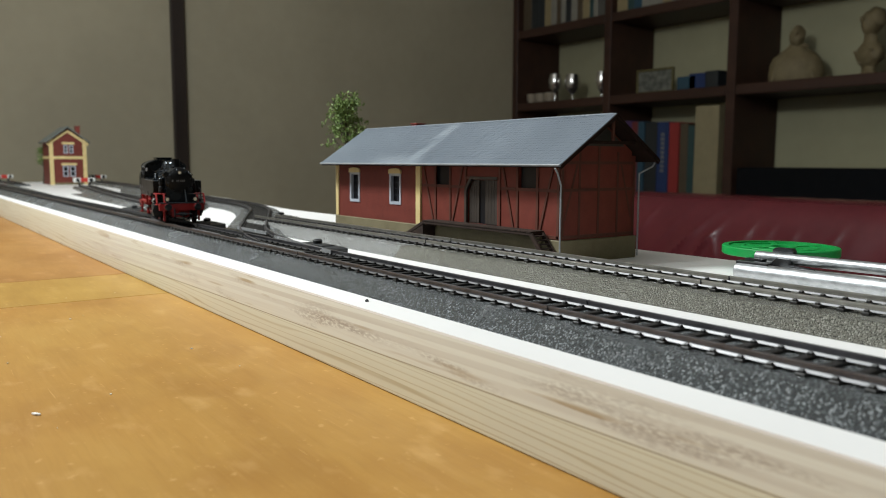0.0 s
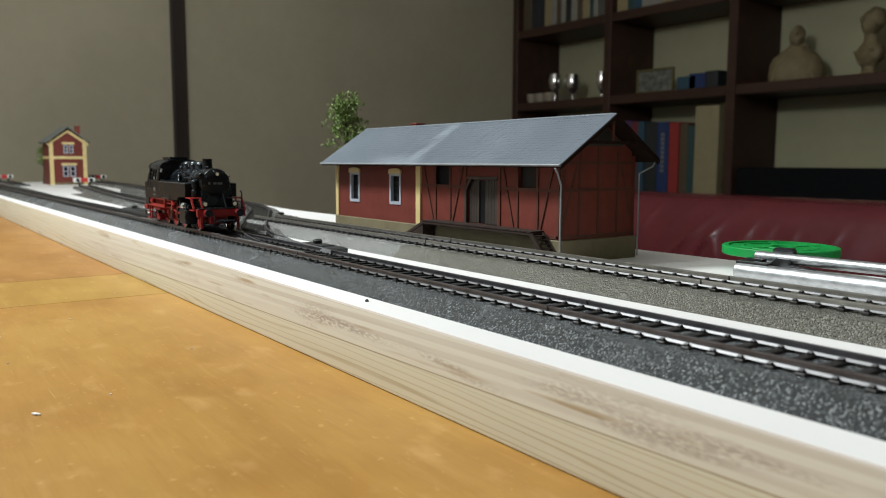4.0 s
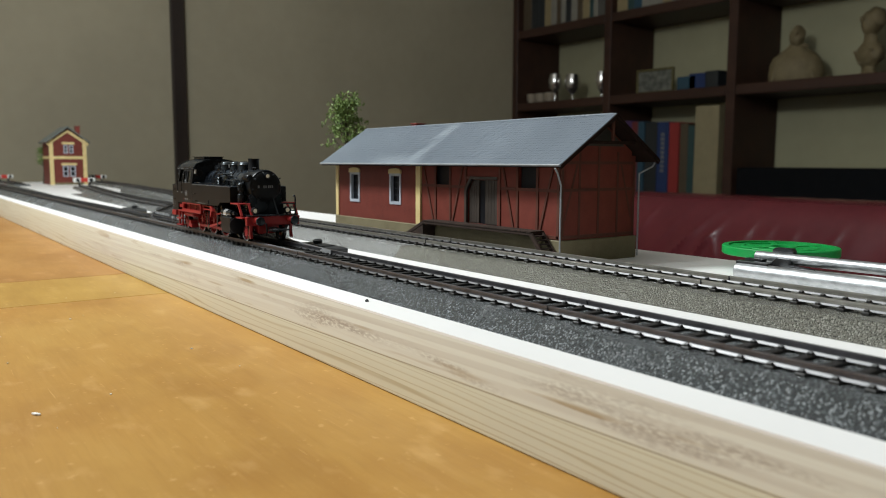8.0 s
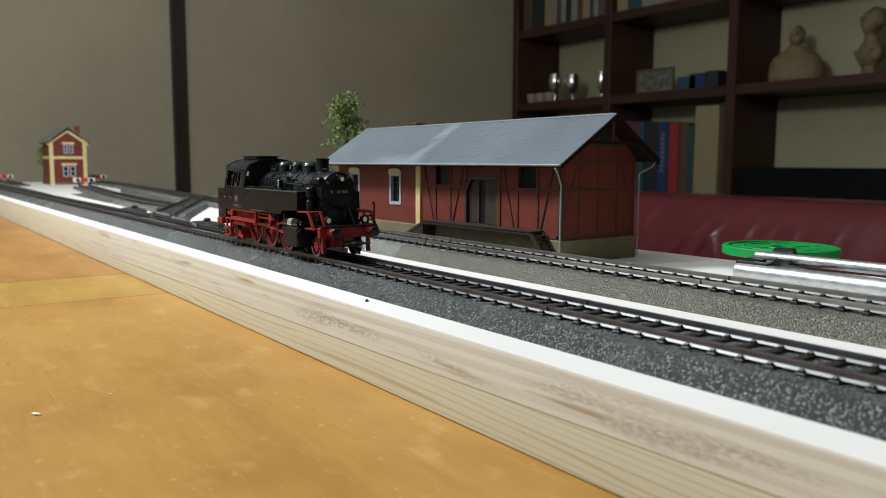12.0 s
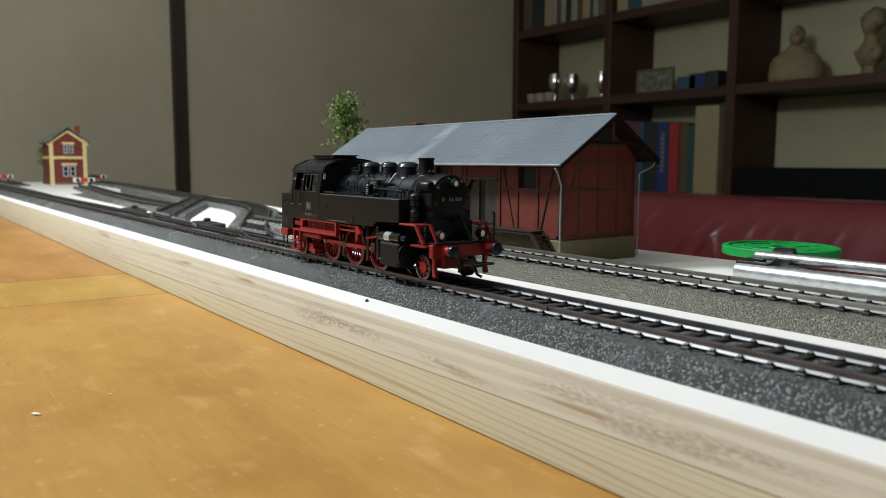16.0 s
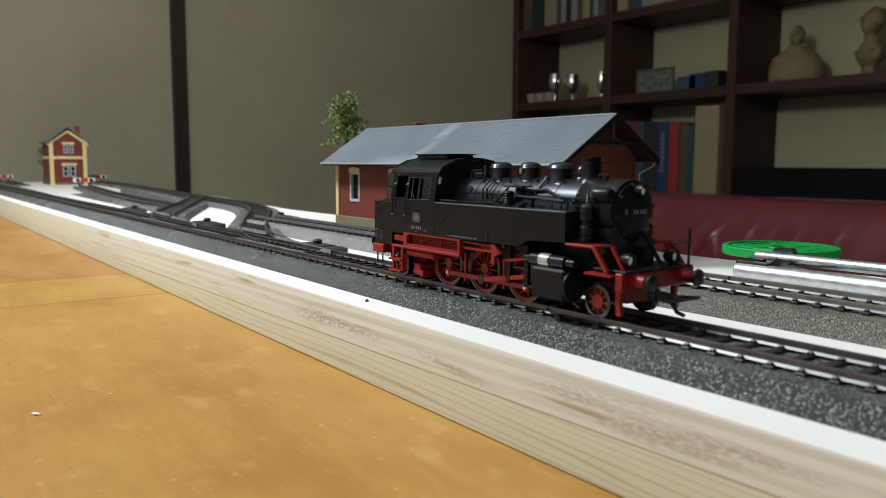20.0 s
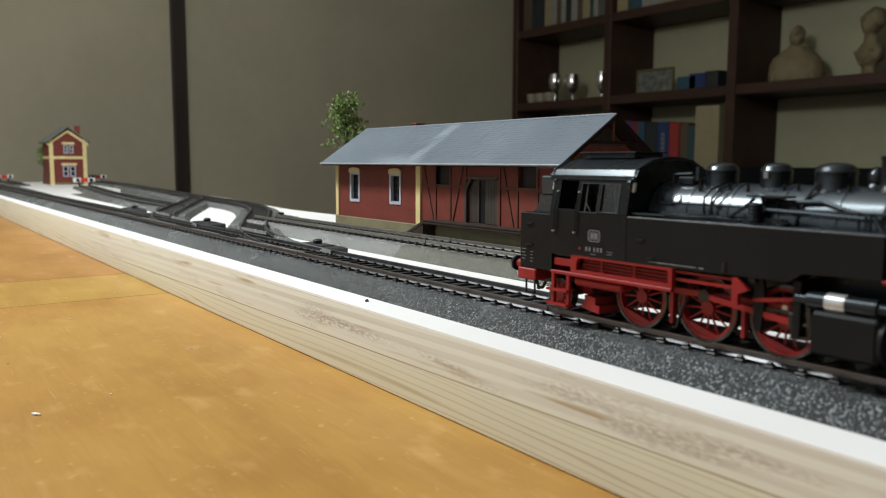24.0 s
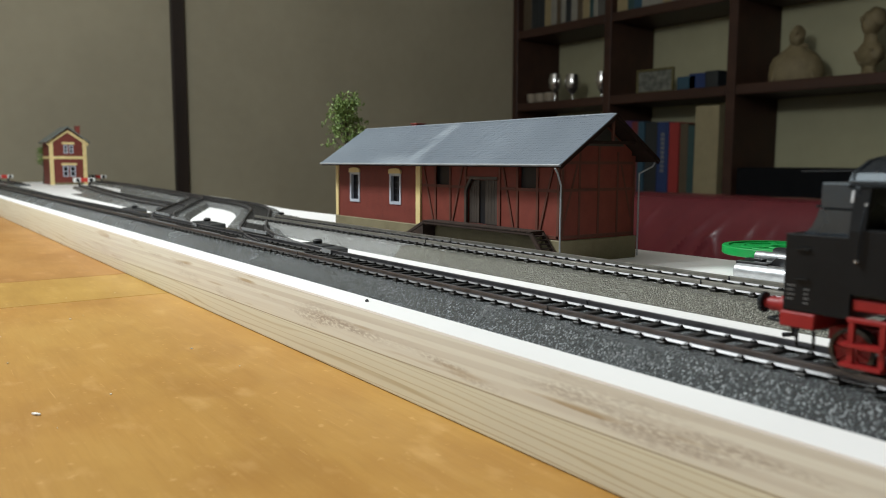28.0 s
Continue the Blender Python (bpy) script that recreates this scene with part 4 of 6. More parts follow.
for top, low in (((-4.4, 50.8), (6.9, 15.0)), ((37.6, 50.8), (26.4, 15.0)), ((74.4, 50.8), (84.2, 15.0)), ((115.2, 50.8), (104.9, 15.0))):
    cut = [top[0] + (low[0] - top[0]) * (top[1] - z) / (top[1] - low[1]) for z in (39.0, 37.0)]
    timber(top, (cut[0], 39.0), 0.7)
    timber((cut[1], 37.0), low, 0.7)
door = part("sliding_door", prism(B(), [(41.8, 16.8), (51.6, 16.8), (51.6, 42.2), (46, 42.2), (41.8, 36)], W0 + 1.8, W0 + 2.8, "y"), "door", shed, "dark brown plank door, half open", smooth=False)
for k in range(4):
    part("plank", box(B(), 42.2 + 2.35 * k, 44.4 + 2.35 * k, W0 + 1.6, W0 + 1.78, 17.2, 36.6 + 1.5 * k), "door", door)
d2 = part("sliding_door", box(B(), 58.0, 69.4, W0 + 1.0, W0 + 2.2, 16.8, 42.4), "door", shed, "brown plank door, half open")
for k in range(4):
    part("plank", box(B(), 58.2 + 2.8 * k, 60.8 + 2.8 * k, W0 + 0.84, W0 + 0.98, 17, 42.2), "door", d2)
# solid dark panel stands for the unlit inside between the doors
part("door_gap", box(B(), 51.7, 57.9, W0 + 2.4, W0 + 2.7, 16.8, 42.2), "dark", shed, "dark panel as the unlit gap between the doors")
part("door_frame", prism(B(), [(39.6, 16.6), (41.6, 16.6), (41.6, 36.2), (46.2, 42.7), (70, 42.7), (70, 44.4), (45.2, 44.4), (39.6, 37)], W0 - 0.4, W0 + 0.9, "y"), "door", shed, smooth=False)
# floor coloured near black, as if no light came in
part("interior_floor", box(B(), SPLIT, L1 - 3.2, W0 + 3.2, W1 - 3.2, PLINTH - 0.6, PLINTH + 0.4), "dark", shed)
# right gable beams
for y in (-27.4, -15.0, -0.6, 14.2, 27.4):
    part("timber_beam", box(B(), L1 - 0.3, L1 + 0.25, y - 0.8, y + 0.8, PLINTH + 0.1, EAVE - 0.6 + max(0, 26 - abs(y)) * 0.60), "beam", shed)
for z in (PLINTH + 1.6, 38.4, EAVE + 0.6):
    part("timber_beam", box(B(), L1 - 0.2, L1 + 0.3, -26.5, 26.5, z - 0.8, z + 0.8), "beam", shed)
for s_ in (-1, 1):
    part("brace", prism(B(), [(s_ * 16.2, 51.6), (s_ * 17.6, 51.6), (s_ * 26.2, 22.6), (s_ * 24.8, 22.6)], L1 - 0.2, L1 + 0.15, "x"), "beam", shed, smooth=False)
part("gable_boards", prism(B(), [(-18.5, 61.5), (18.5, 61.5), (0, 73.8)], L1 + 0.35, L1 + 0.9, "x"), "door", shed, "dark boarded gable top", smooth=False)
part("tie_beam", box(B(), L1 + 8.2, L1 + 9.4, -17.5, 17.5, 62.4, 64.0, 0.15), "soffit", shed, "dark tie beam under the roof edge")
part("king_post", box(B(), L1 + 8.2, L1 + 9.4, -0.9, 0.9, 64.05, 74.8, 0.15), "beam", shed, "short brown king post")
# loading platform, ramp and steps
plat = part("platform", box(B(), 11.0, 111.0, -39.5, W0 - 1.4, 14.6, 16.2, 0.2), "deck", shed, "dark wooden loading platform")
for k in range(25):
    part("deck_plank", box(B(), 11.2 + 4.0 * k, 14.9 + 4.0 * k, -39.8, W0 - 1.45, 16.25, 16.9), "deck", plat)
part("platform_wall", box(B(), 14.0, 109.0, -31.0, W0 - 1.4, 0, 14.5), "plinth", shed, "shaded stone under the platform")
part("ramp", prism(B(), [(-16, 4.4), (11, 16.4), (11, 14.4), (-16, 2.6)], -39.5, W0 - 1.5, "y"), "deck", shed, "sloping wooden ramp", smooth=False)
part("ramp_wall", prism(B(), [(-13, 0), (10.8, 0), (10.8, 14), (-13, 3.6)], -39.2, W0 - 1.5, "y"), "deck", shed, smooth=False)
for s in (-40.4, -32.2):
    part("stair_stringer", beam(B(), (111.4, 15.6), (124, 1.2), 1.1, s, s + 1.0), "deck", shed, smooth=False)
for k in range(7):
    part("stair_tread", box(B(), 111.6 + 1.75 * k, 113.9 + 1.75 * k, -39.3, -32.3, 14.2 - 2.05 * k, 14.8 - 2.05 * k), "deck", shed)
# roof: two slopes with overhang, covered by slates in courses
for sgn in (-1, 1):
    EY, EZ = (39.5, 51.8) if sgn < 0 else (35.0, 54.8)
    poly = [(sgn * EY, EZ - 1.2), (0, RIDGE - 1.2), (0, RIDGE + 0.1), (sgn * EY, EZ + 0.1)]
    part("roof_slope", prism(B(), poly, L0 - 5, L1 + 11, "x"), "slate", shed, smooth=False)
    # separate underside whose dark colour stands for shade
    part("soffit", prism(B(), [(sgn * (EY - 0.5), EZ - 1.7), (0, RIDGE - 1.7), (0, RIDGE - 1.25), (sgn * (EY - 0.5), EZ - 1.25)], L0 - 4.8, L1 + 10.8, "x"), "soffit", shed, "roof underside, coloured dark for shade", smooth=False)
    bm, courses, n = B(), 19, 96
    dx = (L1 + 11 - L0 + 5) / n
    ux, uz = -sgn * EY, RIDGE - EZ
    ln = math.hypot(ux, uz)
    tx, tz = ux / ln, uz / ln
    nz = abs(tx)
    nx = sgn * tz
    for r in range(courses):
        for c in range(n + 1):
            if sgn > 0 and c % 4:
                continue
            a = L0 - 5 + dx * (c - (0.5 if r % 2 else 0))
            b = a + dx * (0.95 if sgn < 0 else 3.98)
            a, b = max(a, L0 - 5), min(b, L1 + 11)
            if b - a < 0.3:
                continue
            s0, s1 = ln * r / courses - 0.15, ln * (r + 1.25) / courses
            s1 = min(s1, ln)
            j = rnd.random() * 0.05
            lo, hi = 0.15 + j, 0.07 + j
            pts = [(a, s0 + 0.35, lo), (a + 0.45, s0, lo), (b - 0.45, s0, lo), (b, s0 + 0.35, lo), (b, s1, hi), (a, s1, hi)]
            top = [bm.verts.new((x, sgn * EY + tx * s + nx * h, EZ + 0.1 + tz * s + nz * h)) for x, s, h in pts]
            bot = [bm.verts.new((x, sgn * EY + tx * s, EZ + 0.1 + tz * s)) for x, s, h in pts]
            bm.faces.new(top)
            for k in range(4):
                bm.faces.new((bot[k], bot[k + 1], top[k + 1], top[k]))
    bmesh.ops.recalc_face_normals(bm, faces=bm.faces)
    part("slate_covering", bm, "slate", shed, "courses of small grey slates", smooth=False, kind="stuff")
ridge = part("ridge_cap", prism(B(), [(-1.3, RIDGE - 0.5), (0, RIDGE + 0.45), (1.3, RIDGE - 0.5), (0, RIDGE + 0.1)], L0 - 5, L1 + 11, "x"), "slate", shed, smooth=False)
for k in range(64):
    piece("ridge_tile", bpy.data.meshes.get("ridge_tile") or mesh_of("ridge_tile", prism(B(), [(-1.2, -0.45), (0, 0.4), (1.2, -0.45), (0, 0.15)], -1.85, 1.8, "x"), "slate", False), ridge, L0 - 3 + 4.0 * k, 0, RIDGE + 0.25)
for sgn in (-1, 1):
    EY, EZ = (39.5, 51.8) if sgn < 0 else (35.0, 54.8)
    part("barge_board", prism(B(), [(sgn * EY, EZ - 2.6), (0, RIDGE - 2.8), (0, RIDGE - 1.75), (sgn * EY, EZ - 1.75)], L1 + 9.6, L1 + 10.9, "x"), "soffit", shed, smooth=False)
    # thin boards added to cover the pale slate ends with dark
    part("verge_board", prism(B(), [(sgn * (EY + 0.2), EZ - 1.8), (0, RIDGE - 1.9), (0, RIDGE + 0.1 if sgn > 0 else RIDGE - 0.35), (sgn * (EY + 0.2), EZ + 0.1 if sgn > 0 else EZ - 0.35)], L1 + 11.02, L1 + 11.4, "x"), "soffit", shed, "thin board added to darken the roof edge", smooth=False)
    g = part("gutter", lathe(B(), [(0.55, 0), (0.55, L1 + 16 - L0)], 12, Matrix.Translation((L0 - 5.2, sgn * (EY + 0.5), EZ - 0.35)) @ Matrix.Rotation(math.pi / 2, 4, "Y")), "gutter", shed, "grey rain gutter")
    part("downpipe", pipe(B(), [(L1 + 7.5, sgn * (EY + 0.6), EZ - 2), (L1 + 7.5, sgn * (EY - 1), EZ - 4), (L1 + 1.6, sgn * 30.0, EZ - (11 if sgn < 0 else 8)), (L1 + 1.6, sgn * 30.0, 1)], 0.48), "gutter", shed, "grey downpipe")
ch = part("chimney", box(B(), -62.0, -55.5, 0.5, 8, 70, 79.6, 0.3), "chimney", shed, "small red brick chimney")
part("chimney_cap", box(B(), -62.6, -54.9, -0.1, 8.6, 79.7, 80.4, 0.2), "chimney", ch)

# ---- crossing keeper's house ----
house = thing("signal_house", -1942, 169, BOARD, "small red brick house with pale yellow trim and grey-green roof", "model house", rz=0)
HW, HL, HE, HR = 37.0, 42.0, 97.0, 126.0
def yz_panel(bm, holes):
    panel(bm, -HW, HW, 0, HE, holes, -HL, -HL + 3)
    prism(bm, [(-HW, HE + 0.01), (HW, HE + 0.01), (0, HR - 3)], -HL, -HL + 3, "y")
    bmesh.ops.rotate(bm, verts=bm.verts, cent=(0, 0, 0), matrix=Matrix.Rotation(math.pi / 2, 3, "Z"))
    return bm
HWIN = [(-9, 11, 69, 88), (-12, 14, 18, 42)]
part("front_wall", yz_panel(B(), HWIN), "brick", house, smooth=False)
part("side_wall", box(B(), -HL, HL - 3.1, -HW, -HW + 3, 0, HE), "brick", house)
part("side_wall", box(B(), -HL, HL - 3.1, HW - 3, HW, 0, HE), "brick", house)
part("back_wall", prism(box(B(), -HL, -HL + 3, -HW + 3.1, HW - 3.1, 0, HE), [(-HW, HE), (HW, HE), (0, HR - 3)], -HL, -HL + 3, "x"), "brick", house, smooth=False)
for s in (-1, 1):
    part("quoin", box(B(), HL - 5, HL + 1, s * (HW + 0.8), s * (HW - 7), 0, HE + 4), "quoin", house, "pale yellow corner pier")
part("belt_course", box(B(), HL - 0.5, HL + 1.2, -HW + 7.2, HW - 7.2, 57, 63), "quoin", house, "pale yellow belt course")
part("belt_course", box(B(), -HL, HL - 6, -HW - 1, -HW + 0.3, 57, 63), "quoin", house)
part("plinth", box(B(), HL - 0.4, HL + 1.5, -HW + 7.2, HW - 7.2, 0, 5), "plinth", house)
for s in (-1, 1):
    part("verge_board", prism(B(), [(s * (HW + 6), HE - 5), (0, HR - 5), (0, HR - 11), (s * (HW + 4), HE - 11)], HL + 0.2, HL + 1.6, "x"), "quoin", house, "pale yellow verge", smooth=False)
    part("roof_slope", prism(B(), [(s * (HW + 8), HE - 5), (0, HR), (0, HR + 3), (s * (HW + 8), HE - 2)], -HL - 5, HL + 8, "x"), "roof2", house, "grey-green roof slope", smooth=False)
for a, b, c, d in HWIN:
    for q0, q1 in ((a, (a + b) / 2 - 1.5), ((a + b) / 2 + 1.5, b)):
        w = part("window", box(B(), HL - 2.4, HL - 2, q0 + 1, q1 - 1, c + 1, d - 1), "dark", house, "small window with grey frame")
        for u0, u1, w0, w1 in ((q0, q1, c, c + 2), (q0, q1, d - 2, d), (q0, q0 + 2, c + 2.1, d - 2.1), (q1 - 2, q1, c + 2.1, d - 2.1), (q0 + 2.1, q1 - 2.1, (c + d) / 2 - 0.8, (c + d) / 2 + 0.8)):
            part("frame", box(B(), HL - 1.9, HL + 0.4, u0, u1, w0, w1), "frame", w)
    part("mullion", box(B(), HL - 2.5, HL + 0.3, (a + b) / 2 - 1.4, (a + b) / 2 + 1.4, c, d), "brick", house)
    part("lintel", box(B(), HL - 0.4, HL + 1.6, a - 3, b + 3, d + 1, d + 6, 0.8), "quoin", house, "pale yellow lintel")
ch = part("chimney", box(B(), 8, 18, 22, 31, HE + 4, HR + 3), "chimney", house, "red brick chimney")
part("chimney_cap", box(B(), 7, 19, 21, 32, HR + 3.1, HR + 5), "chimney", ch)
# ---- trees ----
def tree(x, y, h, spread, clumps, seed, name_label, low=0.35):
    r = random.Random(seed)
    t = thing("tree", x, y, BOARD, name_label, "tree", group="trees")
    bm, tips = B(), []
    pts = [Vector((0, 0, 0)), Vector((2, 1, h * 0.3)), Vector((-1, 2, h * 0.6)), Vector((1, 0, h * 0.88))]
    for k, (a, b) in enumerate(zip(pts, pts[1:])):
        rod(bm, a, b, 2.4 - 0.7 * k, 1.7 - 0.6 * k, 8)
    for k in range(26):
        u = low + (0.95 - low) * k / 25
        a = pts[0].lerp(pts[3], u)
        ang, ln = r.random() * 6.28, spread * (0.5 + 0.6 * r.random()) * (1.0 if u < 0.75 else 0.7)
        b = a + Vector((math.cos(ang) * ln, math.sin(ang) * ln, h * 0.08 + 6 * r.random()))
        rod(bm, a, b, 0.8, 0.25, 5)
        tips += [b, a.lerp(b, 0.65), pts[3] + Vector((0, 0, -4))]
    part("trunk", bm, "bark", t, "thin brown branching trunk")
    lf = B()
    for k in range(clumps):
        c = r.choice(tips) + Vector((r.gauss(0, 3.4), r.gauss(0, 3.4), r.gauss(0, 3.2)))
        for j in range(7):
            p = c + Vector((r.gauss(0, 1.3), r.gauss(0, 1.3), r.gauss(0, 1.1)))
            m = Matrix.Translation(p) @ Euler((r.random() * 6, r.random() * 6, r.random() * 6)).to_matrix().to_4x4()
            s = 0.7 + 0.9 * r.random()
            vs = [lf.verts.new(m @ Vector(q)) for q in ((-s, 0, 0), (0, -s * 0.6, 0.2), (s * 1.2, 0, 0), (0, s * 0.6, 0.2))]
            lf.faces.new(vs)
    part("crown", lf, "leaf", t, "loose green foliage with gaps", smooth=False)
tree(-606, 156, 115, 13.5, 560, 3, "slender green model tree behind the goods shed", 0.60)
tree(-2004, 134, 90, 13, 200, 5, "small green model tree beside the little house", 0.5)

# ---- metal tubes and spool on the board ----
tubes = thing("metal_tube", -207, 138.5, BOARD, "shiny aluminium tube lying on the board", "metal tube", rz=1.0, group="tubes")
part("pipe", lathe(B(), [(2.6, 0), (3.9, 0), (4.0, 0.4), (4.0, 500), (2.6, 500), (2.6, 0)], 24, Matrix.Translation((0, 0, 4.0)) @ Matrix.Rotation(math.pi / 2, 4, "Y")), "tube", tubes)
part("end_cap", box(B(), -0.4, 15, -1.4, 2.8, 7.3, 8.9, 0.3), "blackplastic", tubes, "black plastic end clip")
tube2 = thing("metal_tube", -205, 150, BOARD, "thinner aluminium tube held by black clips", "metal tube", rz=1.0, group="tubes")
part("pipe", lathe(B(), [(1.6, 0), (2.4, 0), (2.5, 0.3), (2.5, 480), (1.6, 480), (1.6, 0)], 20, Matrix.Translation((0, 0, 10.2)) @ Matrix.Rotation(math.pi / 2, 4, "Y")), "tube", tube2)
# clip with hump; its low end past x 19 stands for a dark shadow
part("clip", prism(B(), [(-2, 0), (29, 0), (29, 7.2), (19, 8.2), (17.5, 10.6), (13, 10.8), (11, 8.6), (6.5, 8.2), (6.5, 9.6), (-2, 9.6)], -6.4, -2.7, "y"), "blackplastic", tube2, "black plastic clip", smooth=False)
part("clip", prism(B(), [(6, 0), (16, 0), (16, 13.4), (15, 14.6), (7.5, 14.6), (6, 13.4)], 2.6, 5.6, "y"), "blackplastic", tube2, "black plastic clip", smooth=False)
for x in (120, 300, 460):
    part("clip", box(B(), x, x + 8, -2.2, 2.2, 0, 7.6, 0.3), "blackplastic", tube2, "black plastic clip")

SPX, SPY = -212.2, 181
spool = thing("plastic_spool", SPX, SPY, BOARD, "bright green plastic spool with a pierced flange", "spool")
fl = B()
R0, R1, N = 27.0, 23.8, 72
def ring(bm, ro, ri, z0, z1, n):
    return lathe(bm, [(ri, z0), (ro - 0.4, z0), (ro, z0 + 0.4), (ro, z1 - 0.4), (ro - 0.4, z1), (ri, z1), (ri, z0)], n)
ring(fl, R0, R1, 8.2, 12.4, N)
part("rim", fl, "greenplastic", spool)
part("hub", ring(B(), 8.0, 4.0, 0, 12.2, 40), "greenplastic", spool)
part("inner_ring", ring(B(), 18.0, 16.5, 8.4, 12.1, 56), "greenplastic", spool)
for k in range(6):
    a = math.pi / 3 * k + 0.2
    part("spoke", prism(B(), [(7.8 * math.cos(a + s * 0.18), 7.8 * math.sin(a + s * 0.18)) if q < 10 else (q * math.cos(a + s * 0.065), q * math.sin(a + s * 0.065)) for q, s in ((7.8, -1), (23.9, -1), (23.9, 1), (7.8, 1))], 8.6, 12.0, "z"), "greenplastic", spool, smooth=False)
part("plate", ring(B(), 23.9, 7.9, 9.4, 11.7, 56), "greenplastic", spool, "recessed green plate")

# ---- tank locomotive: x from the rear carrying axle towards the smokebox, z from the rail head ----
loco = thing("tank_locomotive", -560, 0, 0, "black model steam tank locomotive with red frame and wheels", "model locomotive")

def lp(name, bm, material, label="", smooth=True, parent=None):
    return part(name, bm, material, parent or loco, label, smooth)

def lean(bm, k=0.17, z0=30.9):
    """The upper cab sides lean inwards."""
    for v in bm.verts:
        if v.co.z > z0:
            v.co.y -= math.copysign(k * (v.co.z - z0), v.co.y)
    return bm

# frame and underparts
lp("main_frame", box(box(box(B(), 6, 98, -5.2, -3.6, 4.5, 13), 6, 98, 3.6, 5.2, 4.5, 13), 8, 96, -3.5, 3.5, 9, 12.5), "brownblack", "dark plate frame")
lp("motor_block", box(B(), 12, 95, -6.5, 6.5, 12.6, 22), "black")
lp("rear_truck", box(B(), -8, 8, -6, 6, 5.2, 9, 0.5), "red")
lp("front_truck", box(B(), 97, 110, -6, 6, 4.5, 9.5, 0.5), "red")
lp("ash_pan", prism(B(), [(11.4, 3.0), (18.2, 1.9), (18.2, 4.0), (16.6, 4.4), (16.6, 6.4), (12.6, 6.8), (12.6, 5.0)], -13.8, 13.8, "y"), "red", "red ash pan box", smooth=False)
for s in (-1, 1):
    # red valance beams, steps and brackets on each side
    y0, y1 = sorted((s * 17.0, s * 15.6))
    lp("valance_beam", prism(prism(prism(prism(B(), [(9.8, 13.2), (12.0, 13.2), (12.0, 16.4), (12.4, 17.3), (13.2, 17.7), (13.2, 18.4), (9.8, 18.4)], y0, y1), [(13.2, 17.7), (43.4, 17.7), (43.4, 18.4), (13.2, 18.4)], y0, y1),
       [(43.4, 17.7), (44.0, 17.2), (44.0, 13.2), (45.2, 13.2), (45.2, 18.4), (43.4, 18.4)], y0, y1), [(12.0, 13.2), (44.0, 13.2), (44.0, 14.2), (12.0, 14.2)], y0, y1), "red", smooth=False)
    lp("valance_back", box(B(), 12.2, 43.8, *sorted((s * 14.3, s * 14.1)), 13.4, 18.2), "red")
    for k in range(3):
        lp("slat", beam(B(), (13.0, 15.0 + 0.95 * k), (43.6, 14.7 + 0.95 * k), 0.16, *sorted((s * 15.3, s * 14.5))), "red", smooth=False)
    for x in (20.0, 31.5):
        lp("slat_post", box(B(), x, x + 0.7, *sorted((s * 15.5, s * 15.0)), 14.2, 17.7), "red")
    lp("valance_rail", box(B(), 1.6, 45.2, y0 - 0.15 if s < 0 else y0, y1 if s < 0 else y1 + 0.15, 12.2, 13.2, 0.15), "red")
    lp("inner_valance", box(B(), 45.3, 62, *sorted((s * 15.8, s * 14.9)), 15.2, 16.0), "red")
    lp("inner_valance", box(B(), 45.3, 62, *sorted((s * 15.8, s * 14.9)), 17.2, 17.8), "red")
    lp("injector_box", box(B(), 10, 28.2, *sorted((s * 16.2, s * 11.0)), 9.5, 12.1, 0.8), "red", "red injector box")
    for x in (2.0, 8.2):
        lp("step_post", box(B(), x, x + 1.1, *sorted((s * 17.0, s * 16.0)), 2.8, 13.2), "red")
    for z in (3.0, 7.2):
        lp("step", box(B(), 0.8, 9.2, *sorted((s * 18.0, s * 14.8)), z, z + 0.7), "red", "red cab step")
    lp("valance_arm", box(B(), 2.2, 9.6, *sorted((s * 16.4, s * 14.6)), 14.6, 17.0, 0.3), "red")
    lp("bracket", prism(B(), [(62.2, 18.2), (63.6, 18.2), (66.4, 15.6), (63.8, 14.4), (63.8, 11.8), (62.2, 11.8)], *sorted((s * 17.0, s * 15.6)), "y"), "red", "red spring bracket", smooth=False)
    lp("motion_plate", box(B(), 76.5, 78.2, *sorted((s * 15.5, s * 7)), 6, 19), "brownblack")
    lp("slide_bar", box(B(), 66, 81, *sorted((s * 13.8, s * 12.2)), 11.0, 11.8), "motion_dark")
    lp("expansion_link", prism(B(), [(67, 6), (68.4, 6), (69.2, 14), (68.6, 18.5), (67, 18.5), (66.2, 13)], *sorted((s * 14.6, s * 13.4)), "y"), "brownblack", smooth=False)
    lp("radius_rod", beam(B(), (66.5, 13.2), (79.5, 15.2), 0.45, *sorted((s * 14.9, s * 14.3))), "red", "red valve rod", smooth=False)
    lp("combination_lever", beam(B(), (79.6, 16.2), (80.6, 6.4), 0.5, *sorted((s * 15.3, s * 14.7))), "motion_dark", smooth=False)
    lp("union_link", beam(B(), (76.0, 6.2), (80.6, 6.6), 0.35, *sorted((s * 15.3, s * 14.7))), "motion_dark", smooth=False)
    lp("weigh_shaft", rod(B(), (66.6, s * 12.0, 18.0), (66.6, s * 15.8, 18.0), 0.8, seg=10), "black")
    lp("brake_hanger", box(B(), 40.6, 41.6, *sorted((s * 11.4, s * 9.6)), 3.0, 13.0), "red")
    lp("brake_hanger", box(B(), 61.4, 62.4, *sorted((s * 11.4, s * 9.6)), 3.0, 13.0), "red")
    lp("brake_shoe", prism(B(), [(40.6, 5), (40.0, 7), (39.9, 10), (41.0, 11.5), (41.6, 8)], *sorted((s * 11.2, s * 9.4)), "y"), "dirty_steel", smooth=False)
    lp("sand_delivery", pipe(B(), [(49, s * 12.4, 18), (46, s * 12.2, 10), (42.6, s * 11.2, 2.0)], 0.35, 6), "black")
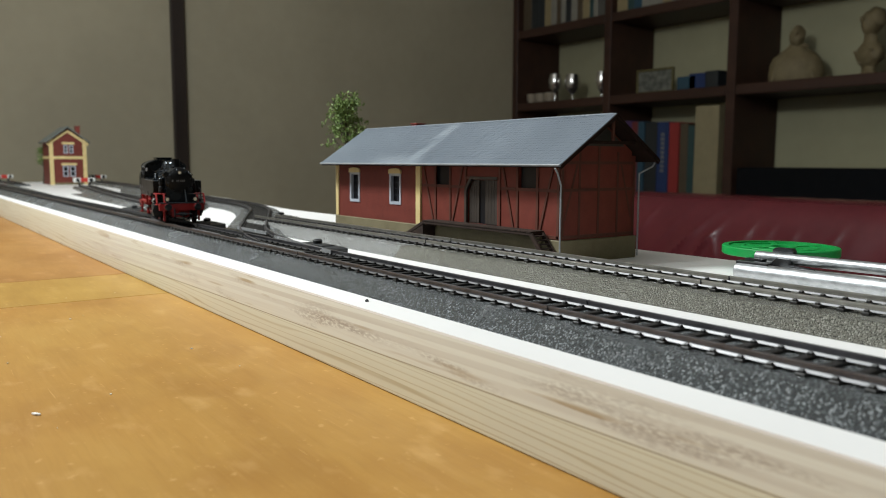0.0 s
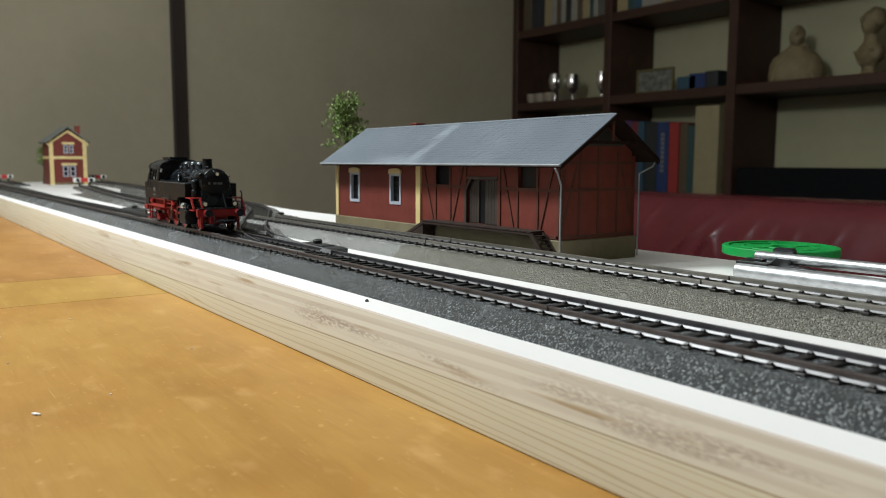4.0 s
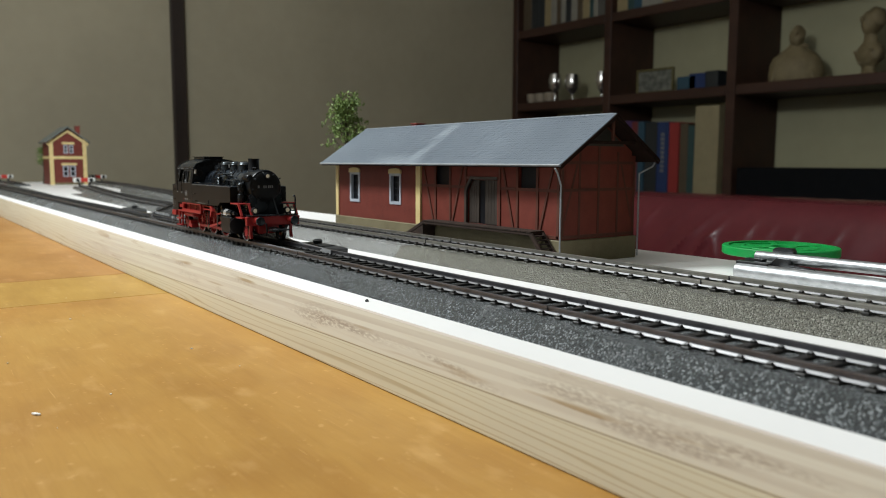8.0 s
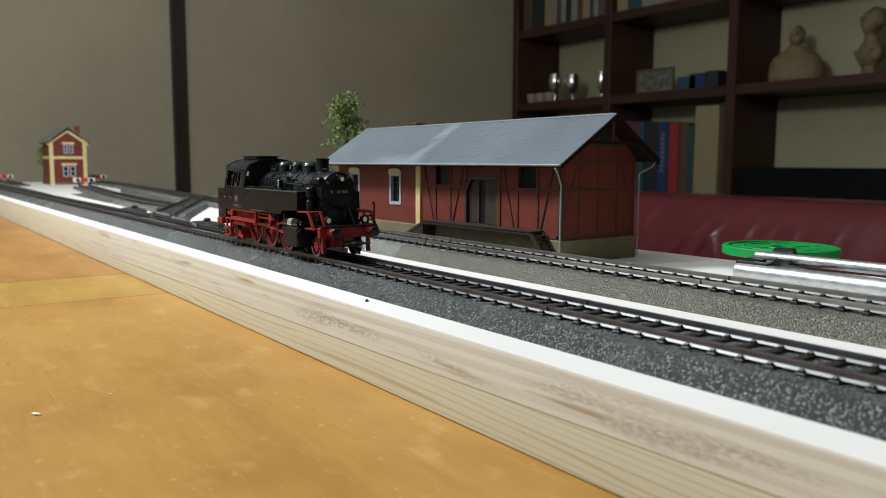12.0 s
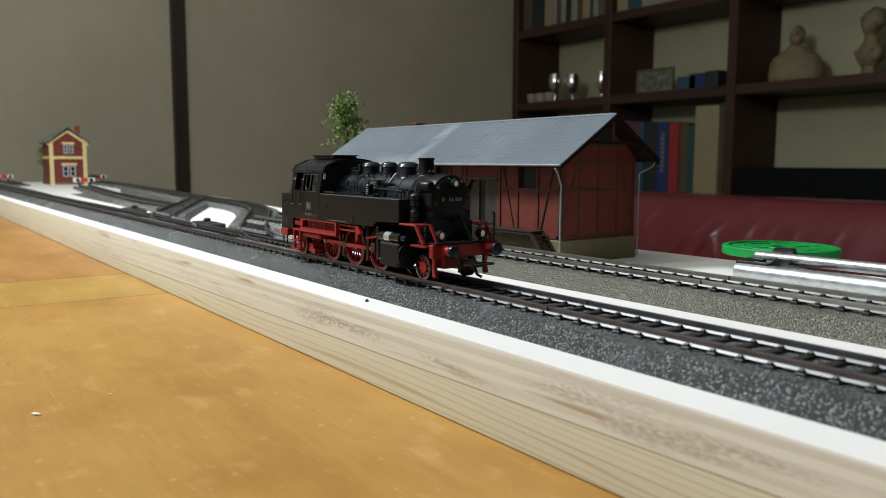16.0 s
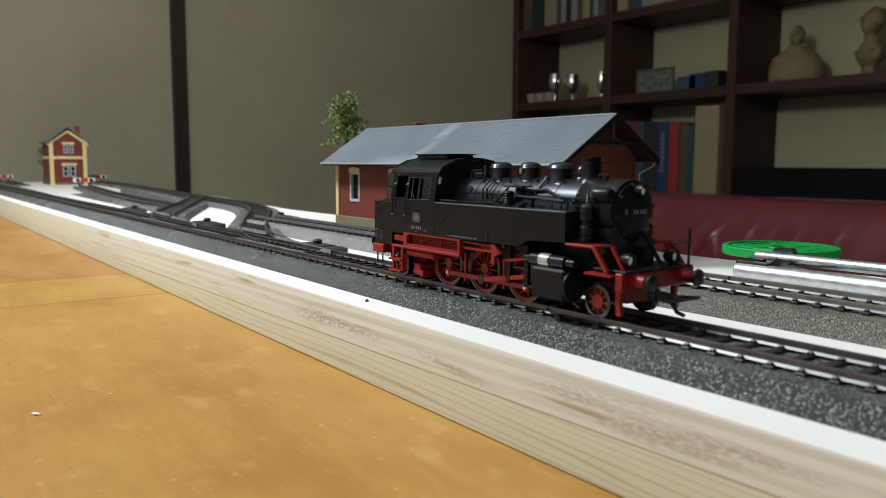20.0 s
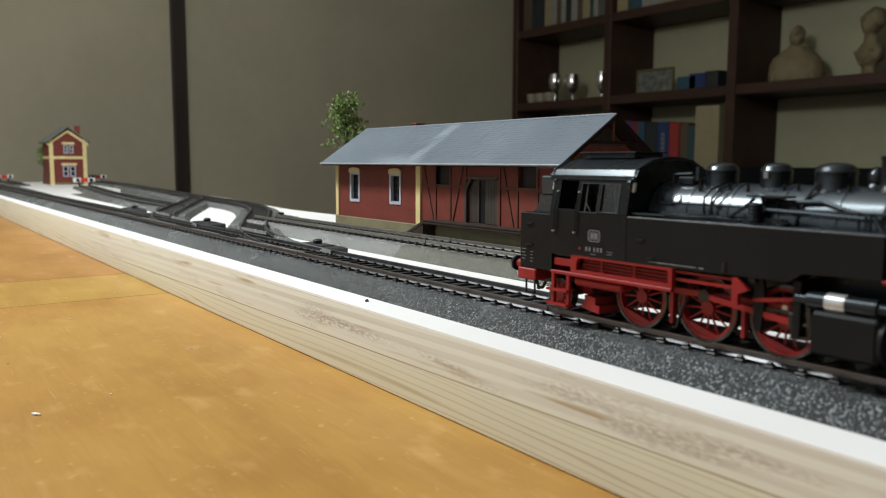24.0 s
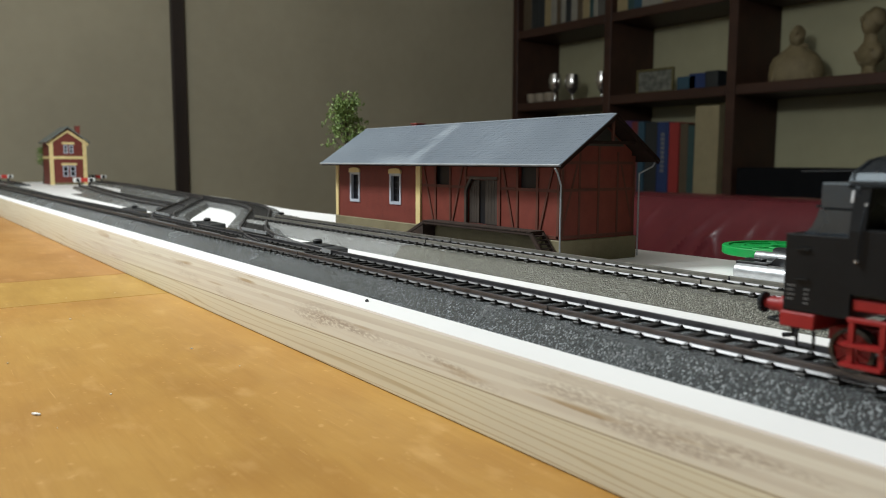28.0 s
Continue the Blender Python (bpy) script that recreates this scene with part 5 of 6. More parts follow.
    lp("lubricator", rod(B(), (60, s * 16.5, 19), (60, s * 16.5, 21.5), 0.9), "black")
    # cylinder block with its bright valve chest
    cy = lp("cylinder", box(B(), 81.5, 95.6, *sorted((s * 17.2, s * 9.5)), 4.0, 13.4, 0.7), "brownblack", "dark cylinder block")
    lp("cylinder_cover", lathe(B(), [(0, 0), (4.6, 0), (4.6, 0.9), (3.6, 1.3), (0, 1.5)], 22, Matrix.Translation((95.6, s * 13.3, 8.6)) @ Matrix.Rotation(math.pi / 2, 4, "Y")), "brownblack", parent=cy)
    lp("valve_chest", lathe(B(), [(1.2, -3), (1.2, 0), (2.0, 0), (2.0, 14.5), (1.3, 14.5), (1.3, 18)], 16, Matrix.Translation((80, s * 14.8, 15.3)) @ Matrix.Rotation(math.pi / 2, 4, "Y")), "black", parent=cy)
    lp("valve_band", lathe(B(), [(2.05, 0), (2.15, 0.1), (2.15, 4.2), (2.05, 4.3), (2.0, 0)], 16, Matrix.Translation((84, s * 14.8, 15.3)) @ Matrix.Rotation(math.pi / 2, 4, "Y")), "steel", "bright steel band", parent=cy)
    lp("drain_cock", rod(B(), (96, s * 13, 3.6), (98.5, s * 13, 2.2), 0.4, seg=6), "dirty_steel", parent=cy)
    # front steps and sloping footplate
    lp("front_footplate", box(B(), 95.6, 107.2, *sorted((s * 17.0, s * 9.6)), 20.8, 21.5, 0.15), "red", "red footplate")
    lp("footplate_slope", beam(B(), (106.6, 21.3), (111.6, 14.6), 0.5, *sorted((s * 17.0, s * 15.9))), "red", smooth=False)
    lp("footplate_slope", beam(B(), (108.8, 21.3), (113.6, 14.6), 0.4, *sorted((s * 12.0, s * 10.9))), "red", smooth=False)
    for k in range(3):
        lp("ladder_rung", box(B(), 108.2 + 1.3 * k, 109.2 + 1.3 * k, *sorted((s * 16.2, s * 11)), 18.6 - 1.9 * k, 19.1 - 1.9 * k), "smokebox")
    lp("front_step", box(B(), 103.5, 113.5, *sorted((s * 17.0, s * 11.5)), 13.4, 14.0), "red")
    lp("guard_iron", prism(B(), [(111.6, 13.6), (113.6, 13.6), (112.9, 6), (113.6, 2.2), (111.8, 2.2), (111.4, 6)], *sorted((s * 12.6, s * 11.2)), "y"), "red", "red guard iron", smooth=False)
    # buffers
    for fx, d in ((116.4, 1), (-15.8, -1)):
        b = lp("buffer", lathe(B(), [(2.3, -2.2), (2.3, 0.6), (1.75, 0.9), (1.65, 3.6), (1.2, 3.7), (1.2, 4.8), (0, 4.9)], 16, Matrix.Translation((fx, s * 10.06, 12.3)) @ Matrix.Rotation(d * math.pi / 2, 4, "Y")), "red", "red buffer casing")
        lp("buffer_head", lathe(B(), [(0, 4.9), (2.35, 4.9), (2.5, 5.2), (2.35, 5.8), (0, 6.2)], 20, Matrix.Translation((fx, s * 10.06, 12.3)) @ Matrix.Rotation(d * math.pi / 2, 4, "Y")), "black", "black buffer head", parent=b)
    # lamps
    for fx, d, mt in ((113.2, 1, "lamp"), (-10.2, -1, "dim_lamp")):
        la = lp("headlight", lathe(B(), [(0, -2.6), (1.5, -2.4), (1.95, -1.0), (1.95, 1.2), (1.45, 1.2), (1.3, 0.2), (0, 0.2)], 16, Matrix.Translation((fx if d > 0 else -13.9, s * 9.6, 17.6 if d > 0 else 15.6)) @ Matrix.Rotation(d * math.pi / 2, 4, "Y")), "black", "black headlight")
        lp("lens", lathe(B(), [(1.25, 0.25), (0.8, 0.45), (0, 0.55)], 14, Matrix.Translation((fx if d > 0 else -13.9, s * 9.6, 17.6 if d > 0 else 15.6)) @ Matrix.Rotation(d * math.pi / 2, 4, "Y")), mt, "glowing round lens", parent=la)
        lp("lamp_iron", rod(B(), (fx - 1.0 * d, s * 9.6, 14.6), (fx - 1.0 * d, s * 9.6, 16.0), 0.7, seg=8), "black", parent=la)
lp("front_beam", box(B(), 113.6, 116.3, -15.6, 15.6, 9.6, 14.6, 0.3), "red", "red buffer beam")
lp("front_platform", box(B(), 104.5, 116.6, -14.6, 14.6, 14.7, 15.2, 0.1), "black")
lp("front_apron", box(B(), 104, 105.2, -11, 11, 15.2, 22), "black")
lp("rear_beam", box(B(), -13.5, -5.5, -16.6, 16.6, 8.9, 12.3, 0.3), "red", "red rear buffer beam")
for x, d in ((117, 1), (-14, -1)):
    c = lp("coupler", prism(B(), [(x - 3 * d, 6.2), (x + 5 * d, 6.0), (x + 8 * d, 7.2), (x + 8 * d, 8.4), (x + 4 * d, 8.0), (x - 3 * d, 8.4)], -2.2, 2.2, "y"), "black", "black loop coupler", smooth=False)
    lp("loop", pipe(B(), [(x + 4 * d, -5, 7.2), (x + 9 * d, -5, 7.6), (x + 9 * d, 5, 7.6), (x + 4 * d, 5, 7.2), (x + 4 * d, -5, 7.2)], 0.45, 6), "black", parent=c)
    lp("hook", pipe(B(), [(x + 4 * d, 0, 6), (x + 5.5 * d, 0, 3.6), (x + 8 * d, 0, 3.0)], 0.6, 6), "black", parent=c)
    lp("hose", pipe(B(), [(x - 0.5 * d, -5.5, 11), (x + 2 * d, -5.5, 10.4), (x + 2.6 * d, -5.5, 6.5), (x + 1.6 * d, -5.5, 4.4)], 0.5, 6), "black", "black brake hose", parent=c)
for s in (-1, 1):
    lp("hand_rail", pipe(B(), [(116, s * 13.2, 15), (116.2, s * 13.2, 24.6), (116.4, s * 12.6, 26.0), (116.4, s * 12.0, 25.2)] if s > 0 else [(-5.2, -16.9, 9), (-5.2, -16.9, 5), (-9, -16.9, 5), (-9, -16.9, 9)], 0.35 if s < 0 else 0.45, 6), "black")
lp("chain_rail", pipe(B(), [(116, 4, 21.5), (116, 12.8, 21.2), (116, 13.6, 17.5)], 0.3, 6), "black")
lp("smokebox_strut", beam(B(), (107.5, 24), (114.5, 15.2), 0.5, 3.0, 3.8), "black", smooth=False)

# tanks, cab, bunker
for s in (-1, 1):
    t = lp("side_tank", prism(B(), [(30.2, 18.2), (76, 18.8), (79, 20.9), (95.6, 21.6), (95.6, 30), (30.2, 30.2)], *sorted((s * 17.0, s * 9.2)), "y"), "brownblack", "satin black side tank", smooth=False)
    lp("tank_top", box(B(), 30.3, 95.5, *sorted((s * 16.2, s * 9.4)), 30.22, 30.5, 0.1), "gloss", "glossy black tank top", parent=t)
    # light reflected along the tank edge, painted as a paler strip
    lp("tank_edge", box(B(), 30.2, 95.7, *sorted((s * 17.1, s * 16.3)), 30.1, 30.5, 0.12), "worn_lit_edge", "tank edge with its reflected line painted grey", parent=t)
    lp("tank_filler", rod(B(), (72, s * 13.4, 30.2), (72, s * 13.4, 31.4), 2.0, 1.8, 16), "black", parent=t)
    for x in (33.6, 37.0):
        lp("tank_step", box(B(), x, x + 2.6, *sorted((s * 17.5, s * 16.9)), 24.4 - (x - 33.6) * 1.3, 24.9 - (x - 33.6) * 1.3), "black", parent=t)
    lp("data_line", box(B(), 37.6, 52.2, *sorted((s * 17.05, s * 16.95)), 19.15, 19.4), "ink", "fine white data lettering", parent=t)
    lp("data_line", box(B(), 53.0, 54.3, *sorted((s * 17.05, s * 16.95)), 19.1, 19.45), "ink", parent=t)
    # cab side with window openings
    holes = [(4.2, 11.2, 31.4, 39.8), (12.8, 19.2, 30.9, 38.8), (20.2, 26.7, 31.2, 38.8)]
    c = lp("cab_side", lean(panel(B(), 1.0, 30.0, 13.0, 41.0, holes + [(1.9, 30.0, 13.0, 18.0)], *sorted((s * 17.0, s * 16.2)))), "brownblack", "satin black cab side with windows", smooth=False)
    for k, (a, b, z0, z1) in enumerate(holes[1:]):
        if k:
            lp("window_pane", lean(box(B(), a, b, *sorted((s * 16.6, s * 16.45)), z0, z1)), "pane", "clear cab window", parent=c).visible_shadow = False
        else:
            lp("sliding_sash", lean(box(B(), a + 1.3, a + 1.65, *sorted((s * 16.5, s * 16.3)), z0, z1)), "worn_lit_edge", "narrow edge of a half-open sash", smooth=False, parent=c)
            lp("sash_stay", lean(rod(B(), (a + 1.6, s * 16.4, z0 + 2.4), (a + 3.6, s * 16.4, z0 + 0.2), 0.14, seg=6)), "worn_lit_edge", parent=c)
        lp("window_frame", lean(panel(B(), a - 0.16, b + 0.16, z0 - 0.2, z1 + 0.16, [(a, b, z0, z1)], *sorted((s * 17.2, s * 16.9)))), "worn_lit_edge", "worn pale window edge", smooth=False, parent=c)
    for x in (3.4, 11.8):
        lp("cab_rail", lean(pipe(B(), [(x - 0.4, s * 17.2, 24.6), (x - 0.3, s * 17.7, 25.2), (x, s * 17.7, 31), (x + 0.7, s * 17.7, 36.2), (x + 0.8, s * 17.2, 36.8)], 0.24, 6)), "black", parent=c)
        for z in (24.9, 36.4):
            lp("rail_tip", lean(rod(B(), (x + (0.7 if z > 30 else -0.35), s * 17.2, z), (x + (0.7 if z > 30 else -0.35), s * 18.1, z), 0.34, 0.24, 8)), "steel", "bright rail tip", parent=c)
    rim = [(16.5 + a, 22.9 + b) for a, b in ((0.5, 0), (3.7, 0), (4.2, 0.5), (4.2, 2.5), (3.7, 3.0), (0.5, 3.0), (0, 2.5), (0, 0.5))]
    for (ax, az), (bx, bz) in zip(rim, rim[1:] + rim[:1]):
        lp("emblem_edge", beam(B(), (ax, az), (bx, bz), 0.13, *sorted((s * 17.08, s * 16.95))), "ink", "pale rounded emblem outline", smooth=False, parent=c)
    lp("emblem_field", box(B(), 16.9, 20.3, *sorted((s * 17.03, s * 16.95)), 23.3, 25.5), "worn_lit_edge", "grey emblem field", parent=c)
    lp("emblem_bar", box(B(), 17.4, 18.3, *sorted((s * 17.08, s * 16.95)), 23.7, 25.1), "ink", parent=c)
    lp("emblem_bar", box(B(), 18.7, 19.7, *sorted((s * 17.08, s * 16.95)), 23.7, 25.1), "ink", parent=c)
    for k in range(5):
        x = 15.5 + 1.26 * k + (0.5 if k > 1 else 0)
        lp("number_bar", box(B(), x, x + 0.62, *sorted((s * 17.08, s * 16.95)), 20.0, 21.2), "ink", "pale number bar", parent=c)
    lp("data_bar", box(B(), 17.4, 19.2, *sorted((s * 17.06, s * 16.95)), 19.1, 19.3), "ink", parent=c)
    for k in range(2):
        lp("data_bar", box(B(), 23.4, 25.4, *sorted((s * 17.06, s * 16.95)), 20.3 - k * 0.7, 20.45 - k * 0.7), "ink", parent=c)
    lp("red_mark", box(B(), 12.9, 13.6, *sorted((s * 17.08, s * 16.95)), 20.2, 20.8), "red", parent=c)
    bk = lp("bunker_side", box(B(), -13.3, 0.9, *sorted((s * 15.8, s * 14.9)), 12.4, 29.4, 0.15), "brownblack", "satin black coal bunker side")
    for k in range(4):
        lp("data_bar", box(B(), -12.5, -10.9 + 0.4 * (k % 2), *sorted((s * 15.9, s * 15.78)), 15.0 + 1.0 * k, 15.2 + 1.0 * k), "ink", parent=bk)
        lp("data_bar", box(B(), -8.6, -7.6 + 0.3 * (k % 2), *sorted((s * 15.9, s * 15.78)), 14.4 + 1.0 * k, 14.6 + 1.0 * k), "ink", parent=bk)
    for z in (19.5, 26):
        lp("bunker_step", box(B(), -10.6, -7.6, *sorted((s * 16.4, s * 15.7)), z, z + 0.4), "black", parent=bk)
    lp("cab_lamp", lean(box(B(), 0.2, 0.9, *sorted((s * 16.6, s * 15.4)), 36.6, 39.2, 0.2)), "marker", "small pale marker")
    lp("front_marker", lean(box(B(), 30.0, 30.6, *sorted((s * 16.4, s * 15.2)), 36.8, 39.4, 0.2)), "marker", "small pale marker")
lp("bunker_back", box(B(), -13.3, -12.3, -14.8, 14.8, 12.4, 29.4, 0.15), "brownblack")
lp("bunker_top", prism(B(), [(-12.2, 28.6), (-10.6, 29.6), (-9.2, 31.0), (-8.2, 33.0), (-7.8, 34.8), (0.8, 34.8), (0.8, 27), (-12.2, 27)], -12.9, 12.9, "y"), "gloss", "sloping black coal bunker hood")
lp("bunker_wall", box(B(), -7.8, 0.8, -12.6, 12.6, 34.85, 40.6, 0.4), "gloss", "upright glossy black bunker back")
lp("bunker_rail", pipe(B(), [(-8.4, -12.4, 35.4), (-8.6, 0, 35.4), (-8.4, 12.4, 35.4)], 0.4, 6), "dome")
lp("roof_wire", rod(B(), (-0.6, -9.0, 43.2), (-14.2, -9.0, 42.9), 0.07, seg=6), "worn_lit_edge", "thin wire behind the cab roof")
# block added inside the cab so the window pane looks dark
lp("backhead", box(B(), 21.5, 28.8, -12.5, 12.5, 18.6, 39.6, 0.5), "smokebox", "dark block added behind the cab window")
lp("side_drum", lathe(B(), [(0, 0), (1.7, 0.2), (2.2, 0.8), (2.2, 5.4), (1.7, 6.2), (0, 6.4)], 22, Matrix.Translation((99.6, -9.0, 35.4)) @ Matrix.Rotation(math.pi / 2, 4, "Y")), "smokebox", "dark round drum beside the smokebox")
lp("cab_floor", box(B(), 1, 30, -16, 16, 17.5, 18.5), "black")
ROOF = [(15.9, 40.2), (15.75, 40.5), (14.3, 42.7), (8.9, 45.1), (3.9, 45.95), (0, 46.1)]
outer = ROOF + [(-y, z) for y, z in reversed(ROOF[:-1])]
inner = [(y * 0.96, z - 0.7) for y, z in reversed(outer)]
lp("cab_roof", prism(B(), outer + inner, -0.4, 31.4, "x"), "roof_black", "arched black cab roof", smooth=True).data.set_sharp_from_angle(angle=radians(18))
for x in (0.2, 30.8):
    lp("roof_rib", prism(B(), [(y * 1.012, z + 0.22) for y, z in outer] + [(y * 1.0, z - 0.1) for y, z in reversed(outer)], x - 0.3, x + 0.3, "x"), "roof_black")
lp("roof_vent", box(B(), 3.3, 23.0, -6.2, 6.2, 46.0, 47.3, 0.2), "black", "flat black roof ventilator")
lp("vent_lid", box(B(), 2.6, 23.7, -6.8, 6.8, 47.35, 47.75, 0.1), "black")
WALL = [(-16.1, 30.2)] + [(-y, z - 0.9) for y, z in ROOF[1:]] + [(y, z - 0.9) for y, z in reversed(ROOF[1:-1])] + [(16.1, 30.2)]
lp("cab_front", prism(B(), [(max(-16.1, min(16.1, y)), z) for y, z in WALL], 29.0, 29.9, "x"), "black", "black cab front wall", smooth=False)
lp("cab_back", prism(B(), [(max(-16.1, min(16.1, y)), z) for y, z in WALL], 1.1, 1.9, "x"), "black", smooth=False)
for s in (-1, 1):
    lp("spectacle_window", rod(B(), (29.85, s * 11.4, 37), (30.0, s * 11.4, 37), 1.9, seg=18), "dark", "round dark front cab window")
    lp("spectacle_rim", lathe(B(), [(1.9, 0), (2.15, 0), (2.15, 0.3), (1.9, 0.3), (1.9, 0)], 20, Matrix.Translation((29.9, s * 11.4, 37)) @ Matrix.Rotation(math.pi / 2, 4, "Y")), "black")
    lp("rear_window", rod(B(), (0.8, s * 10.5, 38), (1.05, s * 10.5, 38), 2.3, seg=18), "dark")

# boiler, smokebox and fittings
BZ = 30.6
def along(prof):
    return lathe(B(), prof, 40, Matrix.Translation((0, 0, BZ)) @ Matrix.Rotation(math.pi / 2, 4, "Y"))
lp("boiler", along([(8.9, 30.5), (8.9, 91.5)]), "gloss", "gloss black boiler barrel")
for x in (41.5, 53.5, 67, 80.5):
    lp("boiler_band", along([(8.95, x), (9.12, x + 0.1), (9.12, x + 1.1), (8.95, x + 1.2)]), "gloss")
sb = lp("smokebox", along([(9.3, 91), (9.5, 91.3), (9.5, 105.2), (9.1, 105.9), (8.4, 106.2)]), "smokebox", "matt black smokebox")
lp("smokebox_door", along([(8.3, 106.2), (8.3, 106.6), (7.6, 107.1), (5.5, 107.8), (2.5, 108.2), (0, 108.3)]), "brownblack", "domed black smokebox door", parent=sb)
for k in range(8):
    a = math.pi / 4 * k + 0.2
    lp("door_clamp", rod(B(), (106.3, 8.2 * math.cos(a), BZ + 8.2 * math.sin(a)), (107.5, 7.4 * math.cos(a), BZ + 7.4 * math.sin(a)), 0.5, seg=6), "black", parent=sb)
for k in range(14):
    a = math.pi * (0.12 + 0.76 * k / 13)
    for x in (92.0, 104.6):
        lp("smokebox_rivet", rod(B(), (x, -9.3 * math.cos(a), BZ + 9.3 * math.sin(a)), (x, -9.68 * math.cos(a), BZ + 9.68 * math.sin(a)), 0.2, seg=5), "gloss", parent=sb)
lp("saddle", prism(B(), [(-8, 15.2), (8, 15.2), (9.4, 26), (-9.4, 26)], 95, 106.0, "x"), "black", smooth=False)
lp("number_plate", box(B(), 107.6, 108.0, -5.4, -4.4, 29.9, 31.4), "ink", "pale plate", parent=sb)
for k in range(5):
    y = -2.3 + 1.15 * k + (0.45 if k > 1 else 0)
    lp("number_bar", box(B(), 108.1 - 0.03 * y * y, 108.45 - 0.03 * y * y, y, y + 0.75, 29.9, 31.3), "ink", "pale number bar", parent=sb)
top = lp("headlight", lathe(B(), [(0, -3.2), (1.4, -3), (1.9, -1.2), (1.9, 0.9), (1.4, 0.9), (1.1, 0.0), (0, 0.0)], 16, Matrix.Translation((109.2, 0, 36.6)) @ Matrix.Rotation(math.pi / 2, 4, "Y")), "black", "black upper headlight")
lp("lens", lathe(B(), [(1.05, 0.05), (0.7, 0.2), (0, 0.3)], 14, Matrix.Translation((109.2, 0, 36.6)) @ Matrix.Rotation(math.pi / 2, 4, "Y")), "lamp", "glowing round lens", parent=top)
def stack(name, x, prof, label, material="gloss"):
    return lp(name, lathe(B(), prof, 28, Matrix.Translation((x, 0, 0))), material, label)
stack("chimney", 89.6, [(4.4, 38.4), (3.7, 39.3), (3.15, 40.4), (3.05, 45.3), (3.3, 45.6), (3.3, 46.3), (2.6, 46.3), (2.5, 44)], "black chimney", "smokebox")
def dome(name, x, r, label):
    d = stack(name, x, [(r * 1.14, 37.4), (r * 1.02, 38.6), (r * 0.96, 39.4), (r * 0.95, 42.2), (r * 1.0, 42.3), (r * 1.0, 42.8), (r * 0.95, 43.0), (r * 0.90, 43.7), (r * 0.72, 44.35), (r * 0.4, 44.7), (0, 44.8)], label, "dome")
    for k in range(5):
        a = -2.6 + 0.55 * k
        lp("dome_bolt", rod(B(), (x + r * 1.1 * math.cos(a), r * 1.1 * math.sin(a), 38.2), (x + r * 1.1 * math.cos(a), r * 1.1 * math.sin(a), 38.7), 0.18, seg=6), "steel", "tiny bright bolt", parent=d)
    return d
d1 = dome("steam_dome", 46.8, 4.2, "gloss black dome")
d2_ = dome("sand_dome", 61.8, 3.8, "gloss black dome")
d3 = dome("feed_dome", 76.4, 4.6, "gloss black dome")
lp("dome_valve", rod(B(), (41.6, -2.6, 40), (41.6, -2.6, 43.6), 1.2, 1.0, 12), "dome")
lp("valve_plate", box(B(), 61.0, 62.2, -4.3, -3.9, 41.0, 42.8), "ink", "small pale plate", parent=d2_)
stack("safety_valve", 85.3, [(2.0, 38.6), (1.9, 39.6), (1.4, 40.2), (1.8, 41), (1.7, 42.2), (1.0, 43.2), (0.5, 43.8), (0, 44.0)], "small black safety valve", "dome")
for k, (x, y, z) in enumerate(((42.8, -3.8, 39.6), (44.2, -5.4, 38.6), (49.8, -5.2, 38.4), (52.2, -4.6, 38.8), (57.5, -5.0, 38.6), (66.6, -4.4, 38.8), (69.8, -4.0, 39.0), (81.4, -4.0, 38.9))):
    lp("boiler_fitting", rod(B(), (x, y, z - 1.2), (x + 0.3, y - 0.3, z + 1.0), 0.45, 0.32, 8), "dome", "small boiler fitting")
lp("whistle", pipe(B(), [(34, -3, 38.5), (34, -3, 41.5), (40, -3, 41.8)], 0.5, 8), "black")
lp("turret", box(B(), 36, 41, -4, 4, 39, 41, 0.4), "black")
for x in (94.5, 97.2):
    lp("chimney_fitting", rod(B(), (x, -2.2, 39.2), (x + 1.2, -2.8, 41.2), 0.6, seg=8), "black")
